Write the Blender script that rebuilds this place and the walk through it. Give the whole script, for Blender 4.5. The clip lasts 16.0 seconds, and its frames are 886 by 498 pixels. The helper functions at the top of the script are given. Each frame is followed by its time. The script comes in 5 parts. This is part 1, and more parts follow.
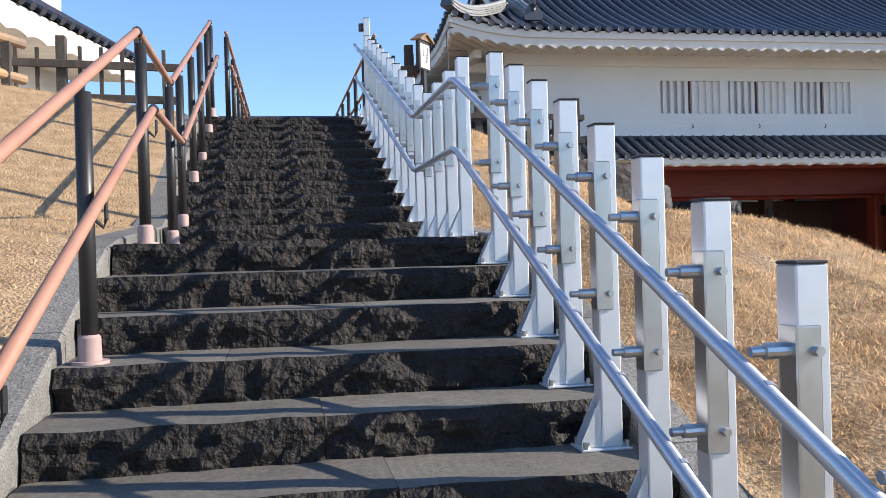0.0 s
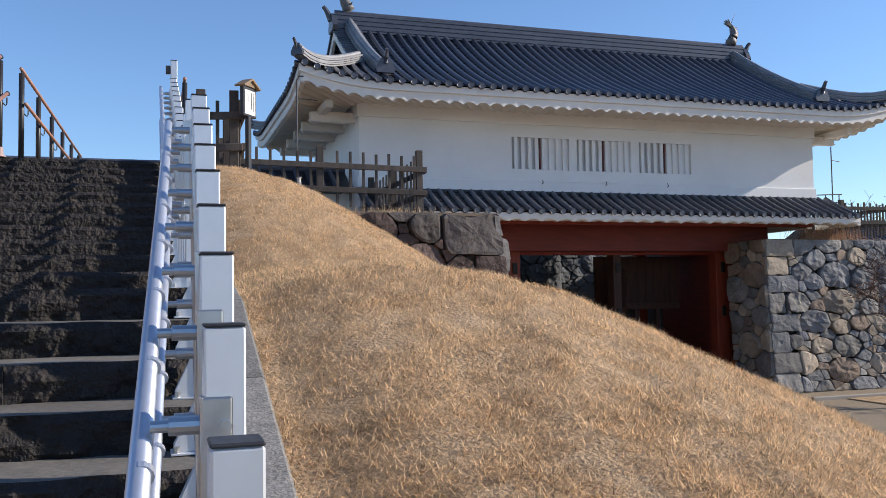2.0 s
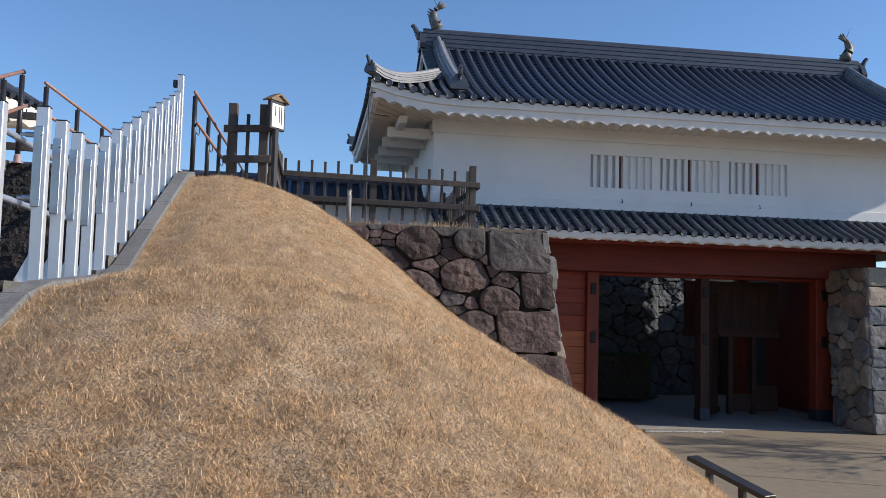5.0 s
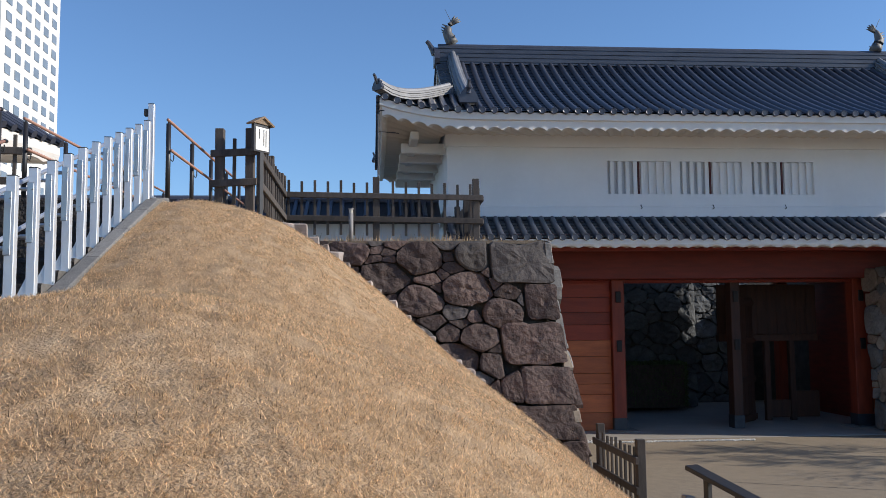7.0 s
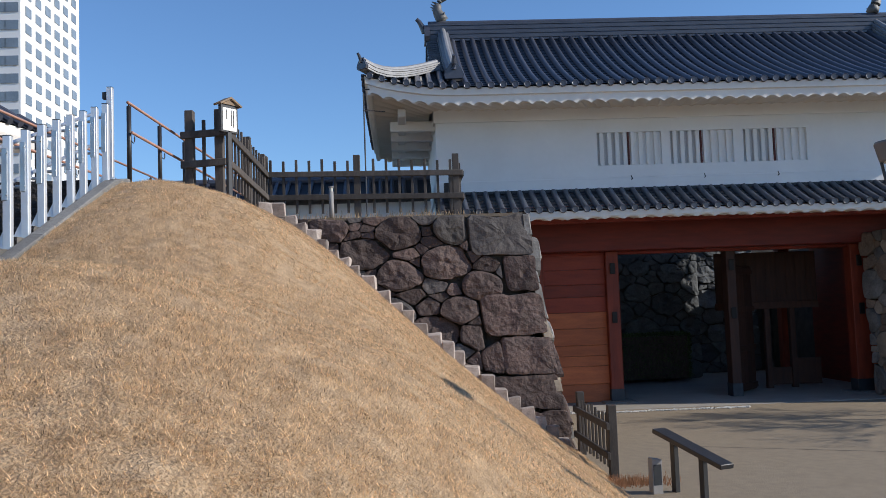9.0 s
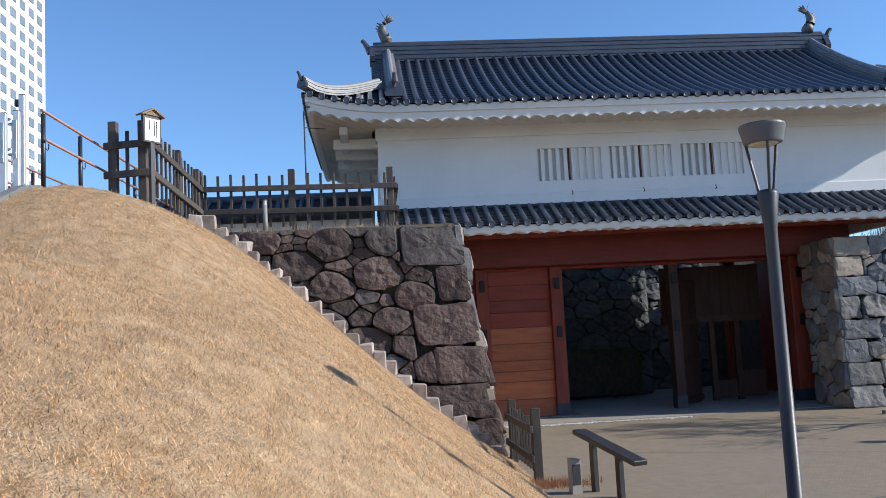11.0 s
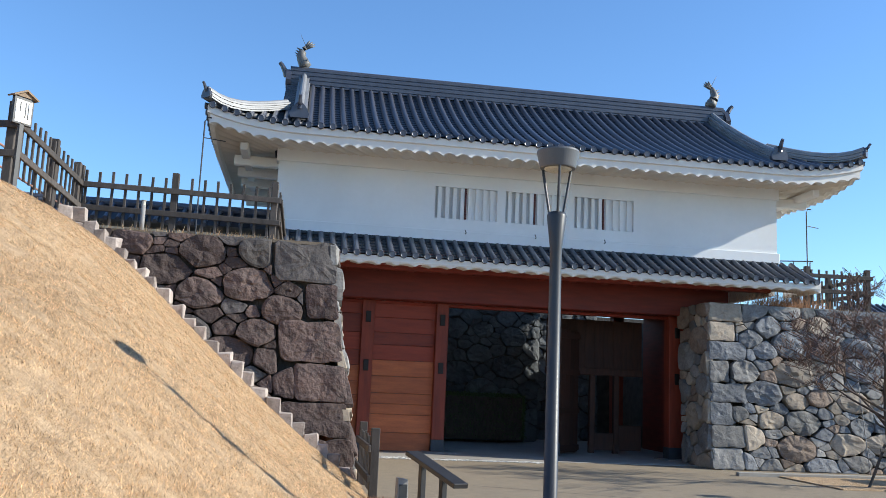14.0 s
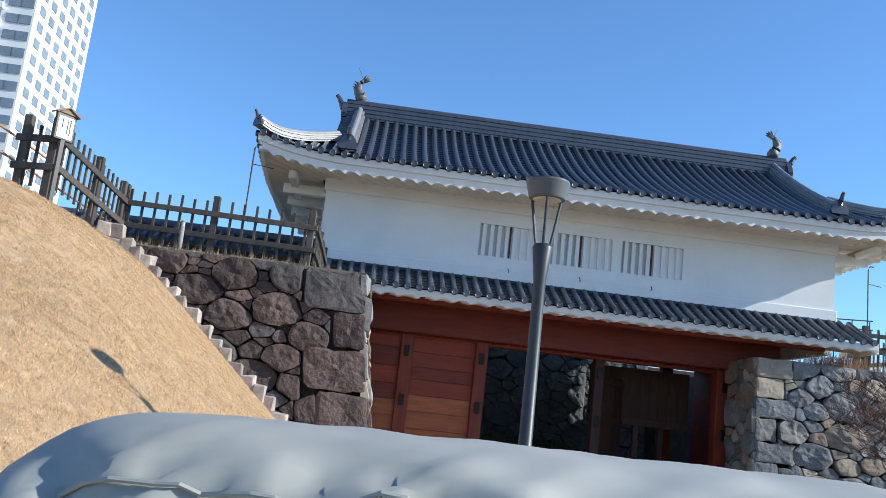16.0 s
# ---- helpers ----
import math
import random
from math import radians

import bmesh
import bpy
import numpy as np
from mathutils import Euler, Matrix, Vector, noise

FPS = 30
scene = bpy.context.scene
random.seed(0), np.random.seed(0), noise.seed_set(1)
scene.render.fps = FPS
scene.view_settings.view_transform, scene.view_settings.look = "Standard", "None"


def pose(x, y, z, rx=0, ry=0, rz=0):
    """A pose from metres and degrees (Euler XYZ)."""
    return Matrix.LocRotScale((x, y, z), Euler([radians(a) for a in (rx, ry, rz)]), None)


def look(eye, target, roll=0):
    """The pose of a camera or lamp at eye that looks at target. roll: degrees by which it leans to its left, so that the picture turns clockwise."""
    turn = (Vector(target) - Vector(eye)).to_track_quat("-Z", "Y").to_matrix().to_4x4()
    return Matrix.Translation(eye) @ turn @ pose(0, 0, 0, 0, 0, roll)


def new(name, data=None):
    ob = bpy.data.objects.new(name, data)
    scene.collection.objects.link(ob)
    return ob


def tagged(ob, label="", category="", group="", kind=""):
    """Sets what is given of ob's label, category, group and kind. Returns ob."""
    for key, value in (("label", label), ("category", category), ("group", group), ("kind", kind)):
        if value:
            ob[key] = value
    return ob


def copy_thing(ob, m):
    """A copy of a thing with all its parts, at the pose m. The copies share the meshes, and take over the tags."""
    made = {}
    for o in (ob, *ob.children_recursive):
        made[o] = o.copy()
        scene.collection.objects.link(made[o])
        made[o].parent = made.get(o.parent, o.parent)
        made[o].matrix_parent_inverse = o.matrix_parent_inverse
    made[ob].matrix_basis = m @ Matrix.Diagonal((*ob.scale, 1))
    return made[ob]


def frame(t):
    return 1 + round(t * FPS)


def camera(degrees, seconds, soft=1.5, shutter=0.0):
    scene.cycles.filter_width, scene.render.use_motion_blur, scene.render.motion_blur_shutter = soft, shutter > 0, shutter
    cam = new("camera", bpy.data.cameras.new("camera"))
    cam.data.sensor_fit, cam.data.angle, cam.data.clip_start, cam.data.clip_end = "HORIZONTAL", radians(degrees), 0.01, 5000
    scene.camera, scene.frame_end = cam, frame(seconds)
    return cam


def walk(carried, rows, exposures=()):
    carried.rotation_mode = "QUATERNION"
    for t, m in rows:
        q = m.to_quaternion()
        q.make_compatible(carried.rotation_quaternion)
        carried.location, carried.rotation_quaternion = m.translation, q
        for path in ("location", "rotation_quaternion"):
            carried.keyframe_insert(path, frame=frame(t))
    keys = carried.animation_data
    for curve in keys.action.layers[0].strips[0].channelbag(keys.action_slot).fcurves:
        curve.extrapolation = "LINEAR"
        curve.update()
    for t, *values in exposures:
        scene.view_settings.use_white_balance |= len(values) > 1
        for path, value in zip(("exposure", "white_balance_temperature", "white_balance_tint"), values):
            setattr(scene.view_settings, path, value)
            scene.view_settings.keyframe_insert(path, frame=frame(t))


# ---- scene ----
cam = camera(53.4, 16.0, soft=0.8)
PATH = [
    (0, (0.090, 0.103, 2.504), (0.463, 2.068, 2.499), -1.6),
    (0.5, (0.288, 0.012, 2.489), (0.787, 1.949, 2.489), -1.5),
    (1, (0.509, 0.057, 2.473), (1.185, 1.939, 2.542), -1.6),
    (1.5, (0.752, 0.093, 2.496), (1.512, 1.940, 2.591), -1.0),
    (2, (1.006, 0.074, 2.501), (1.629, 1.971, 2.605), -0.9),
    (2.5, (1.276, -0.017, 2.484), (1.742, 1.925, 2.591), -0.1),
    (3, (1.637, -0.080, 2.482), (2.077, 1.860, 2.683), -0.6),
    (3.5, (1.945, -0.167, 2.486), (2.394, 1.770, 2.709), -0.1),
    (4, (2.233, -0.218, 2.487), (2.643, 1.724, 2.723), 0.3),
    (4.5, (2.558, -0.278, 2.484), (2.924, 1.673, 2.730), 1.1),
    (5, (2.823, -0.351, 2.449), (3.125, 1.621, 2.593), 1.5),
    (7.5, (4.193, -0.537, 2.446), (4.303, 1.452, 2.627), -0.6),
    (8, (4.419, -0.634, 2.405), (4.474, 1.362, 2.528), -0.5),
    (8.5, (4.630, -0.635, 2.345), (4.702, 1.360, 2.470), -1.3),
    (11, (5.577, -0.791, 1.866), (5.738, 1.192, 2.069), -3.0),
    (11.5, (5.814, -0.774, 1.746), (6.051, 1.205, 1.915), -0.3),
    (12, (6.002, -0.849, 1.668), (6.308, 1.120, 1.840), -1.7),
    (12.5, (6.179, -0.998, 1.612), (6.623, 0.945, 1.782), -1.5),
    (13, (6.361, -0.979, 1.500), (6.844, 0.947, 1.743), 0.1),
    (13.5, (6.545, -1.009, 1.456), (6.993, 0.920, 1.734), 0.2),
    (14, (6.711, -1.097, 1.422), (7.016, 0.856, 1.730), 2.5),
    (14.5, (6.794, -1.036, 1.425), (7.032, 0.931, 1.703), 3.5),
    (15, (6.955, -0.937, 1.433), (7.096, 1.037, 1.719), 5.4),
    (15.5, (7.173, -0.976, 1.420), (7.290, 0.990, 1.769), 6.0),
    (16, (7.487, -1.009, 1.390), (7.623, 0.948, 1.777), 6.4),
]
EXPOSURES = [(0.0, 0.74, 6950, 12), (1.5, 0.48, 6750, 13), (2.5, 0.19, 6800, 14), (3.5, 0.12, 6300, 11), (5.0, 0.11, 6550, 12), (8.7, 0.07, 6350, 11), (11.0, 0.34, 6200, 10), (12.5, 0.70, 6350, 9), (14.5, 0.62, 6200, 6), (16.0, 0.57, 6050, 6)]
walk(cam, [(t, look(eye, target, roll)) for t, eye, target, roll in PATH], EXPOSURES)

# ---- world and sun ----
SUN_WAY = Vector((0.87, -0.185, 0.445)).normalized()
world = bpy.data.worlds.new("world")
scene.world = world
world.use_nodes = True
wn = world.node_tree
sky = wn.nodes.new("ShaderNodeTexSky")
sky.sky_type = "NISHITA"
sky.sun_disc = False
sky.sun_elevation = math.asin(SUN_WAY.z)
sky.sun_rotation = math.atan2(SUN_WAY.x, SUN_WAY.y)
sky.air_density, sky.dust_density, sky.ozone_density = 1.0, 0.1, 6.5
wn.links.new(sky.outputs[0], wn.nodes["Background"].inputs[0])
wn.nodes["Background"].inputs[1].default_value = 0.15
sun_data = bpy.data.lights.new("sun", "SUN")
sun_data.energy, sun_data.angle, sun_data.color = 4.6, radians(0.55), (1.0, 0.93, 0.82)
sun = new("sun", sun_data)
sun.matrix_world = look(SUN_WAY * 60, (0, 0, 0))


# ---- materials ----
def material(name, base, second=None, scale=4.0, rough=0.7, metal=0.0, bump=0.0, bump_scale=40.0, fine=0.25, vary=0.0, per="object", stretch=(1, 1, 1), spec=0.5, through_light=0.0):
    m = bpy.data.materials.new(name)
    m.use_nodes = True
    nt = m.node_tree
    b = nt.nodes["Principled BSDF"]
    b.inputs["Roughness"].default_value = rough
    b.inputs["Metallic"].default_value = metal
    b.inputs["Specular IOR Level"].default_value = spec
    tc = nt.nodes.new("ShaderNodeTexCoord")
    mp = nt.nodes.new("ShaderNodeMapping")
    mp.inputs["Scale"].default_value = stretch
    geo = nt.nodes.new("ShaderNodeNewGeometry")
    nt.links.new(geo.outputs["Position"], mp.inputs[0])
    n1 = nt.nodes.new("ShaderNodeTexNoise")
    n1.inputs["Scale"].default_value, n1.inputs["Detail"].default_value = scale, 6
    nt.links.new(mp.outputs[0], n1.inputs["Vector"])
    n2 = nt.nodes.new("ShaderNodeTexNoise")
    n2.inputs["Scale"].default_value, n2.inputs["Detail"].default_value = scale * 9, 5
    nt.links.new(mp.outputs[0], n2.inputs["Vector"])
    second = second or tuple(c * 0.75 for c in base)
    ramp = nt.nodes.new("ShaderNodeValToRGB")
    ramp.color_ramp.elements[0].position, ramp.color_ramp.elements[1].position = 0.32, 0.68
    ramp.color_ramp.elements[0].color, ramp.color_ramp.elements[1].color = (*second, 1), (*base, 1)
    mixv = nt.nodes.new("ShaderNodeMix")
    mixv.inputs[0].default_value = fine
    nt.links.new(n1.outputs[0], mixv.inputs[2])
    nt.links.new(n2.outputs[0], mixv.inputs[3])
    nt.links.new(mixv.outputs[0], ramp.inputs[0])
    colour = ramp.outputs[0]
    if vary:
        hsv = nt.nodes.new("ShaderNodeHueSaturation")
        if per == "object":
            rnd = nt.nodes.new("ShaderNodeObjectInfo").outputs["Random"]
        else:
            rnd = geo.outputs["Random Per Island"]
        mr = nt.nodes.new("ShaderNodeMapRange")
        mr.inputs[3].default_value, mr.inputs[4].default_value = 1 - vary, 1 + vary
        nt.links.new(rnd, mr.inputs[0])
        nt.links.new(mr.outputs[0], hsv.inputs["Value"])
        nt.links.new(colour, hsv.inputs["Color"])
        colour = hsv.outputs[0]
    nt.links.new(colour, b.inputs["Base Color"])
    rr = nt.nodes.new("ShaderNodeMapRange")
    rr.inputs[3].default_value, rr.inputs[4].default_value = max(0.02, rough - 0.12), min(1, rough + 0.12)
    nt.links.new(n2.outputs[0], rr.inputs[0])
    nt.links.new(rr.outputs[0], b.inputs["Roughness"])
    if through_light:
        tl = nt.nodes.new("ShaderNodeBsdfTranslucent")
        nt.links.new(colour, tl.inputs["Color"])
        ms = nt.nodes.new("ShaderNodeMixShader")
        ms.inputs[0].default_value = through_light
        nt.links.new(b.outputs[0], ms.inputs[1])
        nt.links.new(tl.outputs[0], ms.inputs[2])
        nt.links.new(ms.outputs[0], nt.nodes["Material Output"].inputs["Surface"])
    if bump:
        n3 = nt.nodes.new("ShaderNodeTexNoise")
        n3.inputs["Scale"].default_value, n3.inputs["Detail"].default_value = bump_scale, 8
        nt.links.new(mp.outputs[0], n3.inputs["Vector"])
        bp = nt.nodes.new("ShaderNodeBump")
        bp.inputs["Strength"].default_value, bp.inputs["Distance"].default_value = min(1, bump * 20), max(0.002, bump)
        nt.links.new(n3.outputs[0], bp.inputs["Height"])
        nt.links.new(bp.outputs[0], b.inputs["Normal"])
    return m


M_turf = material("dry_turf", (0.62, 0.432, 0.255), (0.26, 0.168, 0.09), 8.0, 0.95, bump=0.04, bump_scale=60, fine=0.5)
M_blade = material("dry_grass_blade", (0.88, 0.652, 0.40), (0.56, 0.38, 0.21), 7.0, 0.85, fine=0.5, vary=0.8, per="island", through_light=0.45)
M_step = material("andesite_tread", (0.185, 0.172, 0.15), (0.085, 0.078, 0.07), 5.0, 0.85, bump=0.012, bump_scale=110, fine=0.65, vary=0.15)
# Dark split face, pushed near black so the riser's shade is in the colour
M_riser = material("shaded_split_andesite", (0.021, 0.0145, 0.012), (0.0065, 0.0052, 0.0048), 9.0, 0.7, bump=0.05, bump_scale=26, fine=0.5, vary=0.3)
M_granite = material("grey_granite", (0.27, 0.262, 0.245), (0.075, 0.073, 0.07), 14, 0.85, bump=0.02, bump_scale=60, fine=0.75, vary=0.15)
M_alu = material("brushed_aluminium", (0.74, 0.77, 0.81), (0.66, 0.69, 0.73), 3, 0.42, 0.55, fine=0.3)
M_steel = material("stainless_steel", (0.60, 0.60, 0.60), (0.5, 0.5, 0.5), 5, 0.34, 1.0)
M_railpipe = material("satin_silver_pipe", (0.56, 0.60, 0.68), (0.5, 0.54, 0.62), 5, 0.34, 0.6)
M_blackcap = material("black_plastic", (0.03, 0.03, 0.032), None, 8, 0.5)
M_rust = material("brown_resin_handrail", (0.42, 0.22, 0.155), (0.34, 0.17, 0.12), 4, 0.5, bump=0.001, bump_scale=200)
M_ironpost = material("black_painted_steel", (0.028, 0.027, 0.028), (0.018, 0.017, 0.018), 6, 0.42)
M_collar = material("pink_brown_collar", (0.44, 0.31, 0.29), (0.36, 0.25, 0.235), 6, 0.55)
M_plaster = material("white_lime_plaster", (0.80, 0.80, 0.79), (0.73, 0.73, 0.72), 0.9, 0.85, bump=0.002, bump_scale=30, fine=0.2)
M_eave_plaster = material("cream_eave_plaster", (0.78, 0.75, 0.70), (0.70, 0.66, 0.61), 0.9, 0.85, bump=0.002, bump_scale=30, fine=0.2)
# Eave plaster tinted tan: shadow and warm ground bounce put into the colour
M_soffit = material("bounce_tinted_soffit_plaster", (0.72, 0.66, 0.57), (0.65, 0.59, 0.51), 0.9, 0.85, bump=0.002, bump_scale=30, fine=0.2)
M_tile = material("smoked_roof_tile", (0.062, 0.067, 0.086), (0.037, 0.040, 0.054), 2.5, 0.34, bump=0.002, bump_scale=60, fine=0.4, vary=0.25, spec=0.6)
# Silvery ridge tile, lightened so the sun's brightness is in its colour
M_tile_silver = material("sunlit_silver_ridge_tile", (0.30, 0.30, 0.305), (0.17, 0.172, 0.18), 3.0, 0.42, bump=0.002, bump_scale=60, fine=0.45)
M_edging = material("pale_edging_stone", (0.43, 0.365, 0.325), (0.19, 0.155, 0.135), 9, 0.9, bump=0.02, bump_scale=22, fine=0.5, vary=0.35)
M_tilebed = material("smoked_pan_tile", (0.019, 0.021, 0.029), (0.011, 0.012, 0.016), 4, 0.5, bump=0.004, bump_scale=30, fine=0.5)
M_red = material("red_brown_timber", (0.25, 0.028, 0.012), (0.13, 0.014, 0.006), 1.6, 0.6, bump=0.003, bump_scale=18, fine=0.35, vary=0.22, stretch=(1, 1, 7))
M_redv = material("red_brown_upright_timber", (0.27, 0.042, 0.016), (0.14, 0.02, 0.008), 1.6, 0.6, bump=0.003, bump_scale=18, fine=0.35, vary=0.1, stretch=(7, 7, 1))
# Brighter orange copy for low boards: light bounced off the plaza, painted in
M_orange = material("bounce_lit_board", (0.50, 0.14, 0.045), (0.30, 0.075, 0.025), 1.6, 0.6, bump=0.003, bump_scale=18, fine=0.35, vary=0.18, stretch=(1, 1, 7))
M_redboard = material("red_orange_board", (0.34, 0.052, 0.02), (0.19, 0.024, 0.01), 1.6, 0.6, bump=0.003, bump_scale=18, fine=0.4, vary=0.3, stretch=(1, 1, 7))
M_greywood = material("weathered_grey_timber", (0.095, 0.08, 0.07), (0.035, 0.03, 0.027), 2.2, 0.85, bump=0.006, bump_scale=25, fine=0.45, vary=0.25, stretch=(4, 4, 1))
M_wornwood = material("worn_orange_timber", (0.5, 0.31, 0.16), (0.17, 0.14, 0.12), 1.6, 0.8, bump=0.004, bump_scale=25)
M_stone_warm = material("brown_castle_stone", (0.125, 0.082, 0.070), (0.038, 0.028, 0.025), 2.6, 0.85, bump=0.05, bump_scale=9, fine=0.5, vary=0.45)
M_stone_grey = material("grey_castle_stone", (0.29, 0.275, 0.255), (0.125, 0.12, 0.113), 2.0, 0.85, bump=0.04, bump_scale=6, fine=0.45, vary=0.35)
M_stone_tan = material("tan_castle_stone", (0.42, 0.345, 0.26), (0.22, 0.18, 0.14), 1.7, 0.9, bump=0.03, bump_scale=7, fine=0.4, vary=0.25)
M_stone_slate = material("slate_brown_castle_stone", (0.13, 0.112, 0.104), (0.045, 0.04, 0.038), 3.0, 0.85, bump=0.04, bump_scale=8, fine=0.5, vary=0.35)
M_stone_blue = material("blue_grey_castle_stone", (0.225, 0.23, 0.24), (0.11, 0.113, 0.118), 2.4, 0.85, bump=0.04, bump_scale=8, fine=0.5, vary=0.3)
M_stone_umber = material("umber_castle_stone", (0.31, 0.23, 0.17), (0.15, 0.11, 0.085), 2.4, 0.88, bump=0.04, bump_scale=7, fine=0.5, vary=0.3)
M_finial = material("grey_finial_tile", (0.17, 0.165, 0.155), (0.08, 0.078, 0.076), 6, 0.55, bump=0.01, bump_scale=40, fine=0.5)
# Brown inner timber, its colour lowered to carry the shade of the passage
M_inner = material("passage_shaded_timber", (0.085, 0.032, 0.018), (0.04, 0.016, 0.01), 1.8, 0.7, bump=0.003, bump_scale=18, fine=0.4, vary=0.25, stretch=(7, 7, 1))
# Court stone made darker and bluer: the shade there is part of the colour
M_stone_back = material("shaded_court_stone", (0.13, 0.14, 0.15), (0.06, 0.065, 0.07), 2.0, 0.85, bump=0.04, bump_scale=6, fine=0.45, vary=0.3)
M_joint = material("dark_wall_core", (0.10, 0.088, 0.078), (0.045, 0.04, 0.036), 4, 0.95, bump=0.03, bump_scale=14)
M_asphalt = material("worn_asphalt", (0.33, 0.262, 0.178), (0.17, 0.134, 0.092), 7.0, 0.9, bump=0.02, bump_scale=70, fine=0.72)
M_concrete = material("pale_concrete", (0.36, 0.33, 0.29), (0.28, 0.255, 0.22), 1.2, 0.85, bump=0.003, bump_scale=60)
M_earth = material("dry_earth", (0.25, 0.19, 0.13), (0.17, 0.125, 0.085), 1.2, 0.95, bump=0.02, bump_scale=25)
M_ironfit = material("black_iron_fitting", (0.02, 0.017, 0.016), None, 6, 0.6, 0.3)
M_copper = material("dark_copper_shoe", (0.045, 0.055, 0.07), (0.03, 0.035, 0.045), 5, 0.5, 0.3)
M_lampgrey = material("graphite_lamp_paint", (0.034, 0.036, 0.041), (0.022, 0.024, 0.028), 6, 0.45, 0.0)
M_lamphead = material("grey_lamp_head_paint", (0.11, 0.112, 0.118), (0.085, 0.087, 0.092), 6, 0.42)
M_lampglass = material("lamp_diffuser", (0.55, 0.53, 0.46), (0.42, 0.4, 0.34), 5, 0.3)
M_bark = material("dark_bark", (0.12, 0.085, 0.065), (0.06, 0.043, 0.035), 5, 0.9, bump=0.01, bump_scale=40, stretch=(3, 3, 1))
M_twig = material("red_brown_twig", (0.17, 0.10, 0.075), (0.10, 0.06, 0.045), 3, 0.9, vary=0.25, per="island")
M_hedge = material("hedge_leaf", (0.085, 0.11, 0.03), (0.04, 0.065, 0.018), 1.5, 0.7, vary=0.4, per="island")
M_conifer = material("conifer_needle", (0.19, 0.22, 0.17), (0.11, 0.14, 0.11), 1.5, 0.8, vary=0.35, per="island")
M_tower = material("white_tower_panel", (0.78, 0.78, 0.77), (0.72, 0.72, 0.72), 0.2, 0.7, fine=0.1)
M_towerglass = material("tower_window_glass", (0.24, 0.29, 0.34), (0.15, 0.19, 0.23), 0.3, 0.15)
M_sign = material("white_sign_face", (0.78, 0.78, 0.75), (0.7, 0.7, 0.67), 6, 0.5)
M_ink = material("dark_ink", (0.05, 0.05, 0.055), None, 10, 0.7)
M_signwood = material("brown_sign_roof", (0.28, 0.20, 0.13), (0.17, 0.12, 0.08), 5, 0.8)
M_greypost = material("grey_marker_post", (0.30, 0.285, 0.27), (0.22, 0.21, 0.2), 5, 0.75)
M_cloth = material("grey_cover_cloth", (0.40, 0.392, 0.352), (0.30, 0.296, 0.266), 3, 0.75, bump=0.003, bump_scale=9, fine=0.3)
M_gravel = material("white_gravel", (0.6, 0.58, 0.54), (0.4, 0.385, 0.36), 20, 0.9, vary=0.3, per="island")
M_wire = material("dark_conductor_pipe", (0.05, 0.05, 0.055), None, 6, 0.5)
M_shade = material("grey_shutter_paint", (0.62, 0.63, 0.64), (0.55, 0.56, 0.57), 2, 0.8)
M_darkwood = material("dark_brown_stile", (0.13, 0.035, 0.03), None, 3, 0.7)
M_housewall = material("dark_house_cladding", (0.10, 0.09, 0.085), (0.07, 0.062, 0.058), 1.5, 0.8)


# ---- building helpers ----
def thing(name, label="", category="", group="", at=(0, 0, 0), turn=0.0, kind=""):
    ob = new(name)
    ob.empty_display_size = 0.2
    ob.matrix_basis = pose(*at, 0, 0, turn)
    return tagged(ob, label, category, group, kind)


def part(name, bm, mat, parent=None, label="", smooth=False):
    me = bpy.data.meshes.new(name)
    bm.to_mesh(me)
    bm.free()
    me.materials.append(mat)
    if smooth:
        me.polygons.foreach_set("use_smooth", [True] * len(me.polygons))
    ob = new(name, me)
    if parent:
        ob.parent = parent
    if label:
        ob["label"] = label
    return ob


def share(name, mesh, parent, m):
    ob = new(name, mesh)
    ob.parent = parent
    ob.matrix_basis = m
    return ob


def box(bm, x0, x1, y0, y1, z0, z1, bevel=0.0):
    vs = [bm.verts.new((x, y, z)) for x in (x0, x1) for y in (y0, y1) for z in (z0, z1)]
    fs = [(0, 1, 3, 2), (4, 6, 7, 5), (0, 4, 5, 1), (2, 3, 7, 6), (0, 2, 6, 4), (1, 5, 7, 3)]
    faces = [bm.faces.new([vs[i] for i in f]) for f in fs]
    if bevel:
        es = list({e for f in faces for e in f.edges})
        bmesh.ops.bevel(bm, geom=es, offset=bevel, segments=1, affect="EDGES")
    return vs


def boxm(x0, x1, y0, y1, z0, z1, bevel=0.0):
    bm = bmesh.new()
    box(bm, x0, x1, y0, y1, z0, z1, bevel)
    return bm


def ring(bm, centre, side, up, r, n, r2=None):
    r2 = r if r2 is None else r2
    return [bm.verts.new(Vector(centre) + side * (r * math.cos(2 * math.pi * i / n)) + up * (r2 * math.sin(2 * math.pi * i / n))) for i in range(n)]


def tube(bm, points, radii, n=10, caps=True):
    pts = [Vector(p) for p in points]
    if not hasattr(radii, "__len__"):
        radii = [radii] * len(pts)
    rings = []
    for i, p in enumerate(pts):
        a = pts[max(0, i - 1)]
        b = pts[min(len(pts) - 1, i + 1)]
        d = (b - a).normalized()
        ref = Vector((0, 0, 1)) if abs(d.z) < 0.9 else Vector((1, 0, 0))
        side = d.cross(ref).normalized()
        up = side.cross(d).normalized()
        rings.append(ring(bm, p, side, up, radii[i], n))
    for a, b in zip(rings, rings[1:]):
        for i in range(n):
            bm.faces.new((a[i], a[(i + 1) % n], b[(i + 1) % n], b[i]))
    if caps:
        bm.faces.new(rings[0][::-1])
        bm.faces.new(rings[-1])


def tubem(points, radii, n=10):
    bm = bmesh.new()
    tube(bm, points, radii, n)
    return bm


